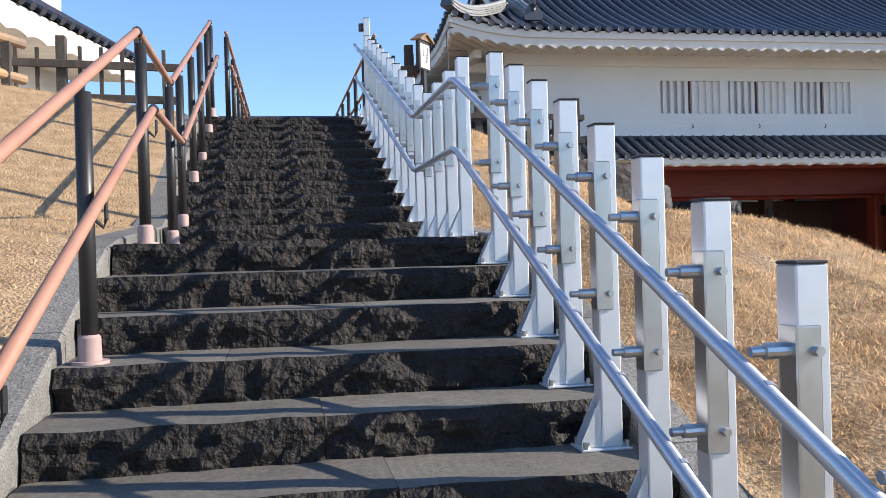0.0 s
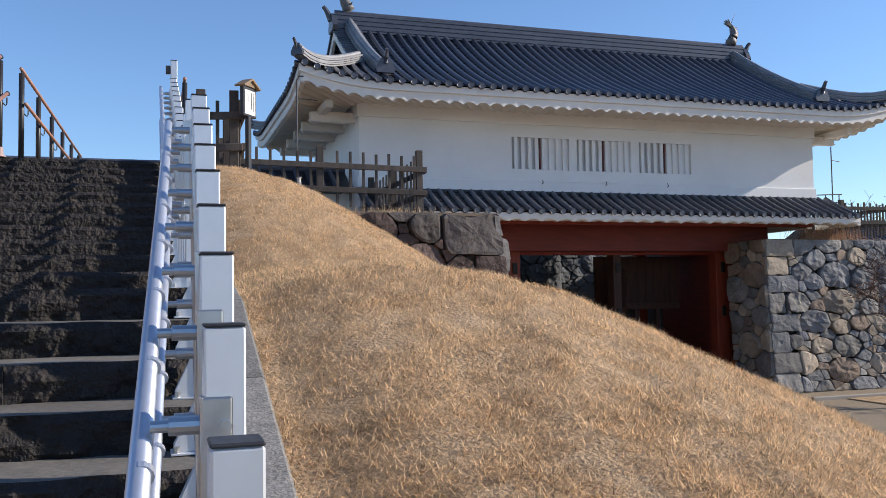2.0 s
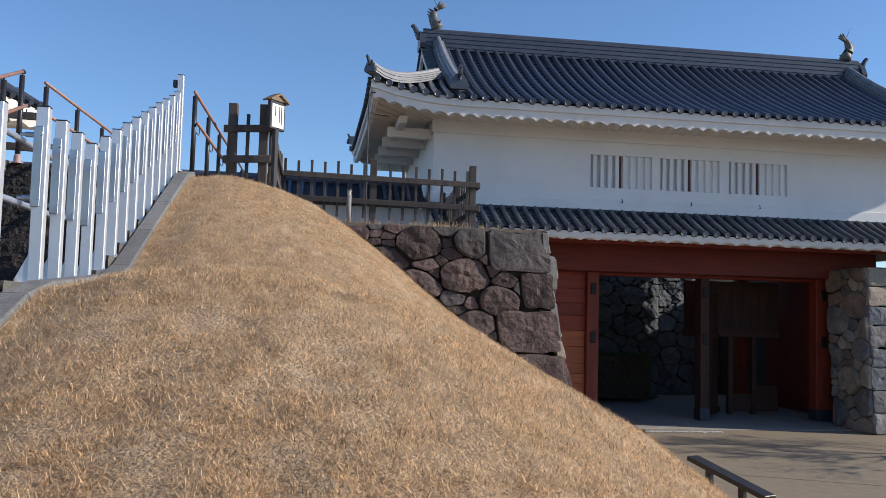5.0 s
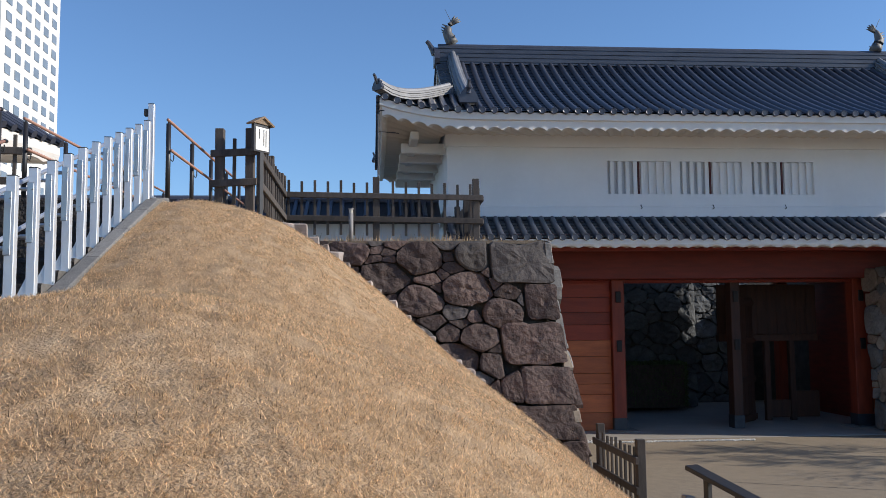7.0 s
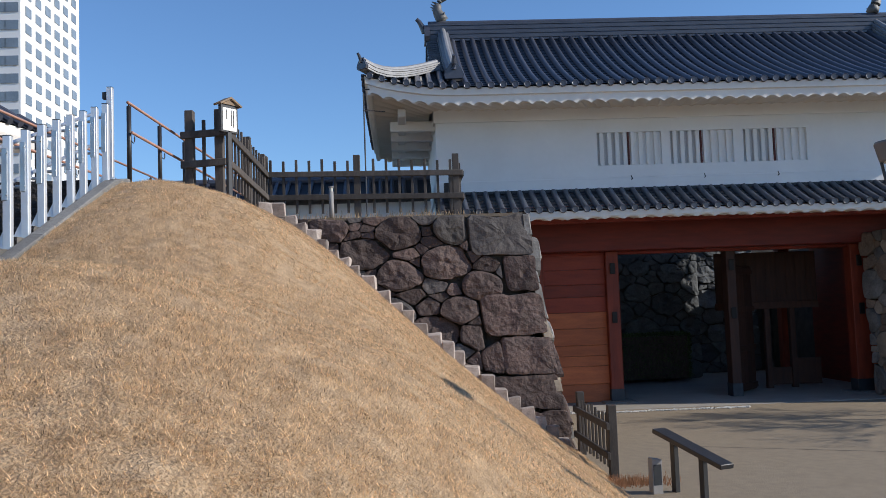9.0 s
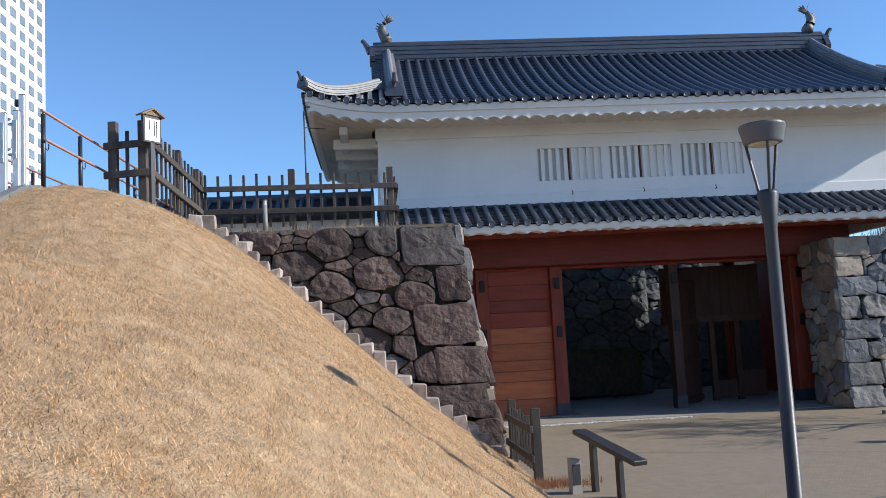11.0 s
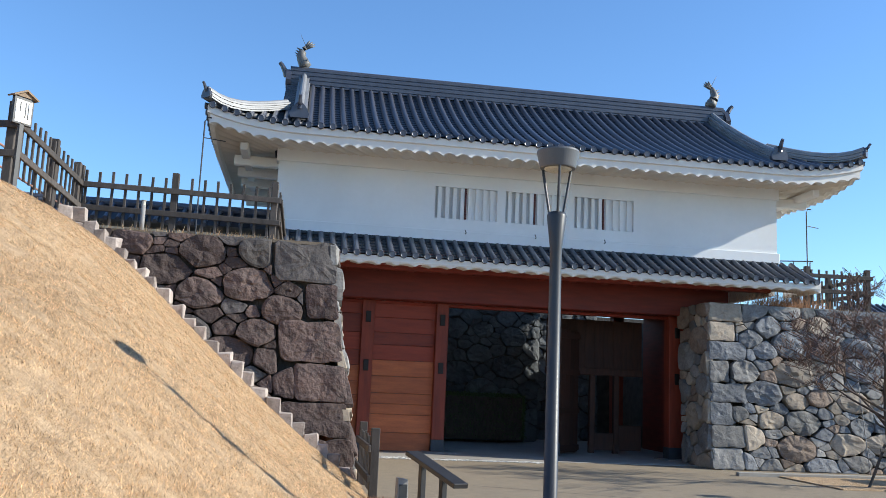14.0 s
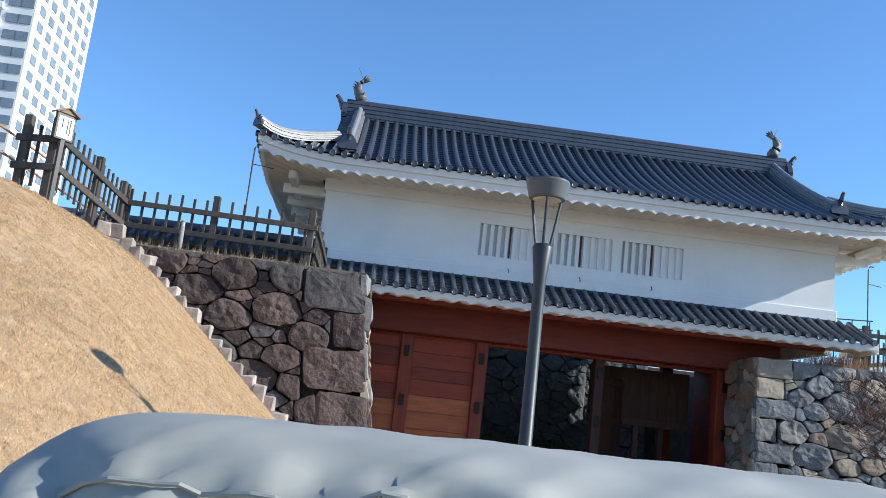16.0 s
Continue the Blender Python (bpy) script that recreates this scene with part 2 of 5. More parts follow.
def smoothstep(a, b, x):
    t = min(1.0, max(0.0, (x - a) / (b - a)))
    return t * t * (3 - 2 * t)


def lerp_table(table, x):
    for (x0, v0), (x1, v1) in zip(table, table[1:]):
        if x <= x1:
            return v0 + (v1 - v0) * max(0.0, (x - x0)) / (x1 - x0)
    return table[-1][1]


# ---- levels of the place ----
PLAZA = -0.35
RISE, RUN, RISE_UP = 0.147, 0.393, 0.1365
EDGE_Y, EDGE_Z = 2.978, 1.970      # one tread edge of the lower flight
LAND_Z = EDGE_Z + 4 * RISE       # landing half way up
LAND_Y = EDGE_Y + 4 * RUN
UP_Y = 6.57                      # first edge of the upper flight
STAIR_L, STAIR_R = -0.68, 1.26


def kerb_z(y):
    return lerp_table([(-0.2, 0.95), (0.3, 1.02), (4.6, 2.53), (6.8, 2.665), (10.3, 4.035), (13.0, 4.22), (40, 4.25)], y)


def mound_z(x, y):
    """The bank: a steep side along the plaza melts into a top that follows the kerb."""
    d, s = x - 5.0, max(0.0, x - 1.5)
    side = 2.287 - 1.184 * d + 0.0958 * d * d + 0.014 * (y - 10)
    top = kerb_z(y) + 0.178 + 0.167 * s - 0.0126 * s * s
    w = 1.577
    m = min(side, top)
    z = m - w * math.log(math.exp(-(side - m) / w) + math.exp(-(top - m) / w))
    hump = 0.045 * noise.noise((x * 0.55, y * 0.55, 3.1)) + 0.016 * noise.noise((x * 3.4 - y, y * 2.2, 1.1)) + 0.022 * noise.noise((x * 7.5, y * 6.0 + x * 2, 4.4))
    z += hump * smoothstep(0, 0.8, s)
    z -= 0.05 * (1 - smoothstep(1.7, 3.2, x)) * smoothstep(1.5, 3.0, y) * (1 - smoothstep(7.0, 8.6, y))
    z += 0.23 * math.exp(-((y - 6.7) / 2.2) ** 2) * smoothstep(3.8, 5.1, x)
    return z - 0.08 * (1 - smoothstep(1.4, 1.9, x))


# ---- ground ----
bm = bmesh.new()
R = 900
vs = [bm.verts.new((x, y, PLAZA)) for x, y in ((-R, -R), (R, -R), (R, R), (-R, R))]
bm.faces.new(vs)
tagged(part("ground", bm, M_asphalt), "worn pale asphalt plaza in front of the gate", "ground", kind="structure")

# raised path from which the stairs start, sloping down to the plaza
bm = bmesh.new()
cols = [-14 + 0.4 * i for i in range(61)]
rows_ = [-8, -4, -2, -1, 0, 0.6]
grid = [[bm.verts.new((x, y, (0.95 if x < 4.5 else 0.95 - 1.32 * smoothstep(4.5, 7.0, x)))) for y in rows_] for x in cols]
for a, b in zip(grid, grid[1:]):
    for j in range(len(rows_) - 1):
        bm.faces.new((a[j], b[j], b[j + 1], a[j + 1]))
tagged(part("path", bm, M_asphalt, smooth=True), "asphalt path sloping down beside the grassy bank", "path", kind="structure")


def heightfield(name, xs, ys, f, mat):
    me = bpy.data.meshes.new(name)
    verts = [(x, y, f(x, y)) for x in xs for y in ys]
    n = len(ys)
    faces = [(i * n + j, (i + 1) * n + j, (i + 1) * n + j + 1, i * n + j + 1) for i in range(len(xs) - 1) for j in range(n - 1)]
    me.from_pydata(verts, [], faces)
    me.materials.append(mat)
    me.polygons.foreach_set("use_smooth", [True] * len(me.polygons))
    return new(name, me)


def bank_z(x, y):
    s = max(0.0, -0.9 - x)
    return min(kerb_z(y) + 0.05 + 0.16 * s, 4.42 + 0.02 * noise.noise((x, y, 0)))


def bank_front(x, y):
    return 0.9 if y < 0.4 else bank_z(x, y)


tagged(heightfield("grass_bank", [1.39 + 0.06 * i for i in range(139)], [0.3 + 0.06 * i for i in range(250)], mound_z, M_turf),
       "steep bank of dry golden winter turf", "grass bank", kind="structure")
tagged(heightfield("upper_grass_bank", [-0.88 - 0.22 * i for i in range(60)], [0.3 + 0.25 * i for i in range(55)], bank_z, M_turf),
       "bank of dry golden turf beside the stone stairs", "grass bank", kind="structure")


def blades(name, count, x0, x1, y0, y1, f, keep, size, label):
    rng = np.random.default_rng(7)
    gx, gy = np.arange(x0, x1 + 0.06, 0.06), np.arange(y0, y1 + 0.06, 0.06)
    gz = np.array([[f(a, b) for b in gy] for a in gx])
    gk = np.array([[keep(a, b) for b in gy] for a in gx])
    x = rng.uniform(x0, x1 - 0.01, count)
    y = y0 + (y1 - 0.01 - y0) * rng.uniform(0, 1, count) ** 1.5
    i, j = ((x - x0) / 0.06).astype(int), ((y - y0) / 0.06).astype(int)
    ok = gk[i, j] > rng.uniform(0, 1, count)
    x, y, i, j = x[ok], y[ok], i[ok], j[ok]
    u, v = (x - gx[i]) / 0.06, (y - gy[j]) / 0.06
    z = gz[i, j] * (1 - u) * (1 - v) + gz[i + 1, j] * u * (1 - v) + gz[i, j + 1] * (1 - u) * v + gz[i + 1, j + 1] * u * v
    n = len(x)
    lean = rng.uniform(0, 2 * np.pi, n)
    length = size * rng.uniform(0.5, 2.1, n)
    tilt = 1.52 - 0.95 * rng.uniform(0, 1, n) ** 1.6
    d = np.stack([np.cos(lean) * np.sin(tilt), np.sin(lean) * np.sin(tilt), np.cos(tilt)], 1) * length[:, None]
    w = np.stack([-np.sin(lean), np.cos(lean), np.zeros(n)], 1) * (0.0011 + 0.0012 * rng.uniform(0, 1, n))[:, None]
    base = np.stack([x, y, z + 0.010 * rng.uniform(-0.3, 1, n)], 1)
    co = np.stack([base - w, base + w, base + d], 1).reshape(-1, 3)
    me = bpy.data.meshes.new(name)
    me.vertices.add(3 * n)
    me.vertices.foreach_set("co", co.ravel())
    me.loops.add(3 * n)
    me.loops.foreach_set("vertex_index", np.arange(3 * n))
    me.polygons.add(n)
    me.polygons.foreach_set("loop_start", np.arange(0, 3 * n, 3))
    me.update(calc_edges=True)
    me.materials.append(M_blade)
    return tagged(new(name, me), label, "grass", kind="stuff")


def mound_keep(x, y):
    if mound_z(x, y) < PLAZA - 0.05:
        return 0
    return 0.62 + 0.75 * noise.noise((x * 4.5, y * 4.5, 6.0)) + 0.3 * noise.noise((x * 1.2, y * 1.2, 2.0))


blades("dry_grass", 1750000, 1.41, 9.2, 0.6, 15.0, mound_z, mound_keep, 0.023, "short dry golden grass covering the bank")
blades("dry_grass_upper", 150000, -6.0, -0.95, 1.0, 13.2, bank_z, lambda x, y: 0.9, 0.028, "short dry golden grass beside the stairs")

# plateau behind the stairs and on the stone walls
bm = boxm(-16, STAIR_R + 0.4, UP_Y + 10 * RUN + 0.3, 34, -0.4, 4.05)
tagged(part("upper_ground", bm, M_earth), "bare earth terrace at the head of the stairs", "ground", kind="structure")

# ---- stone stairs ----
stairs = thing("stone_stairs", "long flight of rough dark andesite steps with worn treads", "stairs", kind="structure")
rng = random.Random(4)


def step_stone(x0, x1, y, z, depth):
    """One step block: flat tread, rough split riser."""
    bm = bmesh.new()
    nx, nz = max(4, int((x1 - x0) / 0.032)), 6
    h = RISE + 0.05
    grid = []
    for i in range(nx + 1):
        col = []
        x = x0 + (x1 - x0) * i / nx
        for j in range(nz + 1):
            t = j / nz
            zz = z - h + h * t
            rough = 1.0 if y < UP_Y - 0.2 else 0.55
            bulge = rough * 0.045 * abs(noise.noise((x * 6, y * 3 + zz * 8, 1.7))) + rough * 0.030 * noise.noise((x * 14, zz * 17, y)) - 0.012
            edge = 0.010 * noise.noise((x * 9, y, 5.5))
            yy = y - 0.016 + bulge if 0 < j < nz else y + (edge if j == nz else 0.0)
            jx = x + (0.012 * noise.noise((x * 31, zz * 40, y * 3)) if 0 < i < nx and j < nz else 0)
            col.append(bm.verts.new((jx, yy, zz + (0.006 * noise.noise((x * 5, y, 9)) if j == nz else 0))))
        col.append(bm.verts.new((x, y + depth, z + 0.004 * noise.noise((x * 3, y, 2)))))
        col.append(bm.verts.new((x, y + depth, z - h)))
        grid.append(col)
    m = len(grid[0])
    for a, b in zip(grid, grid[1:]):
        for j in range(m):
            bm.faces.new((a[j], b[j], b[(j + 1) % m], a[(j + 1) % m]))
    bm.faces.new(grid[0])
    bm.faces.new(grid[-1][::-1])
    bmesh.ops.recalc_face_normals(bm, faces=bm.faces)
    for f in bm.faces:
        # front faces take the shade-darkened stone, the rest the tread stone
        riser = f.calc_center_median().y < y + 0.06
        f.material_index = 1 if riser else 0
    return bm


def step_row(y, z, depth):
    cuts = [STAIR_L]
    while cuts[-1] < STAIR_R - 0.75:
        cuts.append(min(STAIR_R, cuts[-1] + rng.uniform(0.55, 1.15)))
    cuts[-1] = STAIR_R
    for a, b in zip(cuts, cuts[1:]):
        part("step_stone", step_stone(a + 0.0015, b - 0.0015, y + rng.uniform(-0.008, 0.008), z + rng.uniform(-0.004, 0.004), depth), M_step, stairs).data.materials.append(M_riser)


for k in range(-7, 5):
    step_row(EDGE_Y + k * RUN, EDGE_Z + k * RISE, RUN + 0.05 if k < 4 else UP_Y - LAND_Y + 0.05)
for k in range(11):
    step_row(UP_Y + k * RUN, LAND_Z + (k + 1) * RISE_UP, RUN + 0.05 if k < 10 else 0.9)
part("stair_core", boxm(STAIR_L, STAIR_R, LAND_Y + 0.2, UP_Y + 4.2, 0.5, LAND_Z - 0.2), M_joint, stairs)

# granite kerbs along both sides of the stairs
for side, (kx0, kx1), nm in ((0, (-0.92, -0.69), "kerb_left"), (1, (1.27, 1.42), "kerb_right")):
    kerb = thing(nm, "sloping kerb of rough grey granite blocks", "kerb", kind="structure")
    y = 0.0
    while y < 10.6:
        ln = rng.uniform(0.75, 0.95)
        y1 = min(10.7, y + ln)
        bm = bmesh.new()
        tops = []
        for yy in (y + 0.004, (y + y1) / 2, y1 - 0.004):
            z = kerb_z(yy) + (0.05 if side == 0 else 0.02)
            tops.append([bm.verts.new((xx, yy, zz)) for xx, zz in ((kx0, z - 0.6), (kx0, z - 0.008), (kx0 + 0.012, z), (kx1 - 0.012, z), (kx1, z - 0.012), (kx1, z - 0.6))])
        for a, b in zip(tops, tops[1:]):
            for j in range(6):
                bm.faces.new((a[j], a[(j + 1) % 6], b[(j + 1) % 6], b[j]))
        bm.faces.new(tops[0][::-1])
        bm.faces.new(tops[-1])
        part("kerb_stone", bm, M_granite, kerb)
        y = y1


# ---- power-diagram masonry ----
def stone_mesh(poly, gap, bulge, place, rg, square=1.0):
    """A stone from its outline: rounded corners, a bulging rough face."""
    cx, cy = sum(p[0] for p in poly) / len(poly), sum(p[1] for p in poly) / len(poly)
    area = abs(sum(poly[i][0] * poly[(i + 1) % len(poly)][1] - poly[(i + 1) % len(poly)][0] * poly[i][1] for i in range(len(poly)))) / 2
    if area < 0.0025:
        return None
    size = math.sqrt(area)
    pts = []
    n = len(poly)
    for i in range(n):
        a, b = poly[i], poly[(i + 1) % n]
        for t in (0.10, 0.36, 0.64, 0.90):
            x, y = a[0] + (b[0] - a[0]) * t, a[1] + (b[1] - a[1]) * t
            d = math.hypot(x - cx, y - cy) or 1
            j = 0.10 * size * noise.noise((x * 4, y * 4, 7))
            k = max(0.2, 1 - (gap + (square * 0.022 * size if t in (0.10, 0.90) else 0) - min(j, gap * 0.6)) / d)
            pts.append((cx + (x - cx) * k, cy + (y - cy) * k))
    bm = bmesh.new()
    tilt = (rg.uniform(-0.14, 0.14) * square, rg.uniform(-0.16, 0.10) * square)
    out = bulge * rg.uniform(0.5, 1.3) * min(1, size / 0.45)
    rings = []
    for k, d in ((1.0, -0.12), (0.995, -0.02), (0.972, 0.55), (0.84, 0.85), (0.52, 1.0), (0.24, 1.0)):
        r = []
        for x, y in pts:
            px_, py_ = cx + (x - cx) * k, cy + (y - cy) * k
            h = d if d < 0 else out * d + tilt[0] * (px_ - cx) + tilt[1] * (py_ - cy) + square * size * (0.08 * noise.noise((px_ * 3, py_ * 3, 2 + cx)) + 0.045 * noise.noise((px_ * 9, py_ * 9, 5 + cx)))
            r.append(bm.verts.new(place(px_, py_, h)))
        rings.append(r)
    m = len(pts)
    for a, b in zip(rings, rings[1:]):
        for i in range(m):
            bm.faces.new((a[i], a[(i + 1) % m], b[(i + 1) % m], b[i]))
    c = bm.verts.new(place(cx, cy, out + 0.03 * size * rg.uniform(-1, 1)))
    for i in range(m):
        bm.faces.new((rings[-1][i], rings[-1][(i + 1) % m], c))
    return bm


def clip_cell(poly, nx, ny, c):
    """The part of a polygon with nx * x + ny * y <= c."""
    out = []
    for i, p in enumerate(poly):
        q = poly[(i + 1) % len(poly)]
        dp, dq = nx * p[0] + ny * p[1] - c, nx * q[0] + ny * q[1] - c
        if dp <= 0:
            out.append(p)
        if dp * dq < 0:
            t = dp / (dp - dq)
            out.append((p[0] + (q[0] - p[0]) * t, p[1] + (q[1] - p[1]) * t))
    return out


SQUASH = 0.71     # field stones are wider than high


def masonry(parent, width, height, place, mats, seed, corner=None, big=0.33, gap=0.006, bulge=0.045, quoin_mats=None, course=(0.62, 0.84), bond=(0.95, 1.2)):
    """Rubble face in (s, h) coordinates: broad stones, smaller ones between, chinks in the corners. corner: 'left' or 'right' end with quoins."""
    rg = random.Random(seed)
    W = width * SQUASH
    seeds = []
    for lo, hi, tries in ((0.85 * big, 1.15 * big, 300), (0.62 * big, 0.82 * big, 600), (0.34 * big, 0.50 * big, 1500), (0.18 * big, 0.28 * big, 2600)):
        for _ in range(tries):
            r = rg.uniform(lo, hi)
            x, y = rg.uniform(0, W), rg.uniform(0, height)
            if all((x - a) ** 2 + (y - b) ** 2 > (0.97 * (r + q)) ** 2 for a, b, q in seeds):
                seeds.append((x, y, r))
    quoins = []
    if corner:
        h, k = 0.0, 0
        while h < height - 0.05:
            dh = rg.uniform(*course)
            if height - h - dh < 0.75 * course[0]:
                dh = height - h
            quoins.append((h, h + dh, bond[k % 2] + rg.uniform(-0.14, 0.14)))
            h += dh
            k += 1
    for x, y, r in seeds:
        poly = [(0, 0), (W, 0), (W, height), (0, height)]
        for a, b, q in seeds:
            dx, dy = a - x, b - y
            if dx * dx + dy * dy > 4.5 * big * big * 4 or (dx == 0 and dy == 0):
                continue
            poly = clip_cell(poly, 2 * dx, 2 * dy, a * a + b * b - x * x - y * y + r * r - q * q)
            if len(poly) < 3:
                break
        if len(poly) < 3:
            continue
        poly = [(a / SQUASH, b) for a, b in poly]
        for h0, h1, w in quoins:
            if h0 <= y < h1:
                poly = clip_cell(poly, 1, 0, width - w) if corner == "right" else clip_cell(poly, -1, 0, -w)
        if len(poly) < 3:
            continue
        bm = stone_mesh(poly, gap, bulge * min(1.25, r / big + 0.25), place, rg)
        if bm:
            part("stone", bm, rg.choice(mats), parent)
    for h0, h1, w in quoins:
        t0, t1 = w + rg.uniform(-0.06, 0.06), w + rg.uniform(-0.06, 0.06)
        if corner == "right":
            poly = [(width - t0, h0), (width - t0 * 0.5, h0), (width, h0), (width, (h0 + h1) / 2), (width, h1), (width - t1 * 0.5, h1), (width - t1, h1)]
        else:
            poly = [(0, h0), (t0 * 0.5, h0), (t0, h0), (t1, h1), (t1 * 0.5, h1), (0, h1), (0, (h0 + h1) / 2)]
        bm = stone_mesh(poly, 0.005, 0.03, place, rg, 0.5)
        if bm:
            part("quoin", bm, rg.choice(quoin_mats or mats), parent)


# ---- castle walls of stone ----
def batter(h, total, foot):
    """How far a wall's face stands out at height h above its foot."""
    t = 1 - h / total
    return foot * (0.55 * t + 0.45 * t * t)


WALL_L_TOP, WALL_R_TOP = 4.03, 3.92
HL, HR = WALL_L_TOP - PLAZA, WALL_R_TOP - PLAZA
LX, LY = 7.27, 15.60          # top corner of the left wall
RX, RY = 17.22, 20.62         # top corner of the right wall

wall_l = thing("stone_wall_left", "old rubble stone castle wall of brown stones", "stone wall", kind="structure")
part("core", boxm(2.3, LX - 0.12, LY + 0.12, 34, PLAZA - 0.2, WALL_L_TOP - 0.04), M_joint, wall_l)


def place_lf(s, h, d):
    b = batter(h, HL, 0.45)
    return (LX - 5.6 + s * (1 + (0.62 * (1 - h / HL) ** 1.3) / 5.6), LY - b - d, PLAZA + h)


masonry(wall_l, 5.6, HL, place_lf, [M_stone_warm, M_stone_warm, M_stone_warm, M_stone_slate], 11, "right", 0.30, quoin_mats=[M_stone_warm, M_stone_warm, M_stone_warm, M_stone_slate], bond=(0.78, 1.08))


def place_ls(s, h, d):
    b = batter(h, HL, 0.45)
    return (LX + 0.62 * (1 - h / HL) ** 1.3 + d, LY - b + s, PLAZA + h)


masonry(wall_l, 7.4, HL, place_ls, [M_stone_warm, M_stone_grey, M_stone_tan], 12, None, 0.36)
part("turf_top", boxm(2.3, LX - 0.1, LY + 0.1, 34, WALL_L_TOP - 0.05, WALL_L_TOP + 0.01), M_earth, wall_l)

wall_r = thing("stone_wall_right", "rubble stone castle wall of grey and tan stones", "stone wall", kind="structure")
part("core", boxm(RX + 0.12, 23.4, RY + 0.12, 21.98, PLAZA - 0.2, WALL_R_TOP - 0.04), M_joint, wall_r)
# unseen rear length, added to throw shade on the court behind the gate
part("core", boxm(18.45, 23.4, 21.981, 36, PLAZA - 0.2, WALL_R_TOP - 0.04), M_joint, wall_r)


def place_rf(s, h, d):
    b = batter(h, HR, 0.42)
    left = -0.10 * (1 - h / HR)
    right = 0.9 * (1 - h / HR) ** 1.2
    return (RX + left + s * (1 + (right - left) / 6.3), RY - b - d, PLAZA + h)


masonry(wall_r, 6.3, HR, place_rf, [M_stone_grey, M_stone_grey, M_stone_blue, M_stone_blue, M_stone_tan, M_stone_umber], 23, "left", 0.33, quoin_mats=[M_stone_grey, M_stone_tan, M_stone_umber, M_stone_blue], course=(0.44, 0.6), bond=(0.68, 0.95))


def place_rs(s, h, d):
    b = batter(h, HR, 0.42)
    return (RX - 0.10 * (1 - h / HR) - d, RY - b + 1.75 - s, PLAZA + h)


masonry(wall_r, 1.75, HR, place_rs, [M_stone_grey, M_stone_tan, M_stone_umber], 24, None, 0.34)
part("turf_top", boxm(RX + 0.1, 23.3, RY + 0.1, 21.95, WALL_R_TOP - 0.05, WALL_R_TOP + 0.01), M_earth, wall_r)

wall_b = thing("stone_wall_back", "grey rubble stone wall closing the court behind the gate", "stone wall", kind="structure")
part("core", boxm(7.0, 21, 31.3, 36, PLAZA - 0.2, 4.3), M_joint, wall_b)
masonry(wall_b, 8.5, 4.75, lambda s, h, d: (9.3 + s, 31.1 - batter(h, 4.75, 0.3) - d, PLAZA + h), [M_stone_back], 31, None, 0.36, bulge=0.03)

wall_c = thing("stone_wall_court", "tall rubble stone wall beside the inner court, toned dark for its shade", "stone wall", kind="structure")
part("core", boxm(5.0, 14.85, 29.05, 31.2, PLAZA - 0.2, 4.5), M_joint, wall_c)
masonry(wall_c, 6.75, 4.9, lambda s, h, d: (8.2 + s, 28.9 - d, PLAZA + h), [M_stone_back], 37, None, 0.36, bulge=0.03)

# ---- gatehouse ----
GX0, GX1, GY, GYB = 5.85, 19.65, 21.40, 27.60
gate = thing("gatehouse", "white-plastered castle gatehouse with dark tiled hip-and-gable roof", "gatehouse", kind="structure")

WIN = [(9.96, 11.63), (11.86, 13.51), (13.77, 15.44)]
WZ0, WZ1 = 5.79, 6.64
bm = bmesh.new()
WT = 0.16
box(bm, GX0, GX1, GY, GY + WT, 4.72, WZ0)
box(bm, GX0, GX1, GY, GY + WT, WZ1, 7.75)
edges = [GX0] + [v for w in WIN for v in w] + [GX1]
for a, b in zip(edges[0::2], edges[1::2]):
    box(bm, a, b, GY, GY + WT, WZ0, WZ1)
part("front_wall", bm, M_plaster, gate)
part("side_wall", boxm(GX0, GX0 + WT, GY + WT, GYB, 4.3, 7.75), M_plaster, gate)
part("side_wall", boxm(GX1 - WT, GX1, GY + WT, GYB, 4.3, 7.75), M_plaster, gate)
part("rear_wall", boxm(GX0, GX1, GYB, GYB + WT, 4.0, 7.75), M_plaster, gate)
for z0, z1, d in ((6.98, 7.75, 0.055), (5.17, 5.47, 0.05)):
    bm = boxm(GX0 - d, GX1 + d, GY - d, GY + 0.003, z0, z1, 0.012)
    part("plaster_band", bm, M_plaster if z0 < 7.1 else M_eave_plaster, gate)
    for sx in (GX0 - d, GX1 - 0.003):
        part("plaster_band", boxm(sx, sx + d + 0.003, GY + 0.004, GYB, z0, z1, 0.012), M_plaster, gate)
for i, (a, b) in enumerate(WIN):
    win = part("window", boxm(a, b, GY + 0.105, GY + 0.155, WZ0 + 0.001, WZ1 - 0.001), M_shade, gate, "white latticed window with closed shutters")
    mid = a + (b - a) * 0.496
    part("shutter", boxm(mid + 0.014, b, GY + 0.075, GY + 0.103, WZ0 + 0.002, WZ1 - 0.002, 0.004), M_plaster, win)
    part("stile", boxm(mid - 0.024, mid + 0.012, GY + 0.02, GY + 0.073, WZ0 + 0.002, WZ1 - 0.002), M_darkwood, win, "dark brown stile")
    for j in range(8):
        cx = a + (b - a) * (j + 0.62) / 8.3
        part("bar", boxm(cx - 0.052, cx + 0.052, GY + 0.015, GY + 0.072, WZ0 + 0.001, WZ1 - 0.001, 0.008), M_plaster, win)
    part("hook", tubem([(mid, GY - 0.03, 5.40), (mid + 0.02, GY - 0.10, 5.42), (mid - 0.02, GY - 0.12, 5.50)], 0.012, 6), M_ironfit, win)

# main roof
EX0, EX1, EY0, EY1 = GX0 - 1.75, GX1 + 1.75, 19.90, 29.10
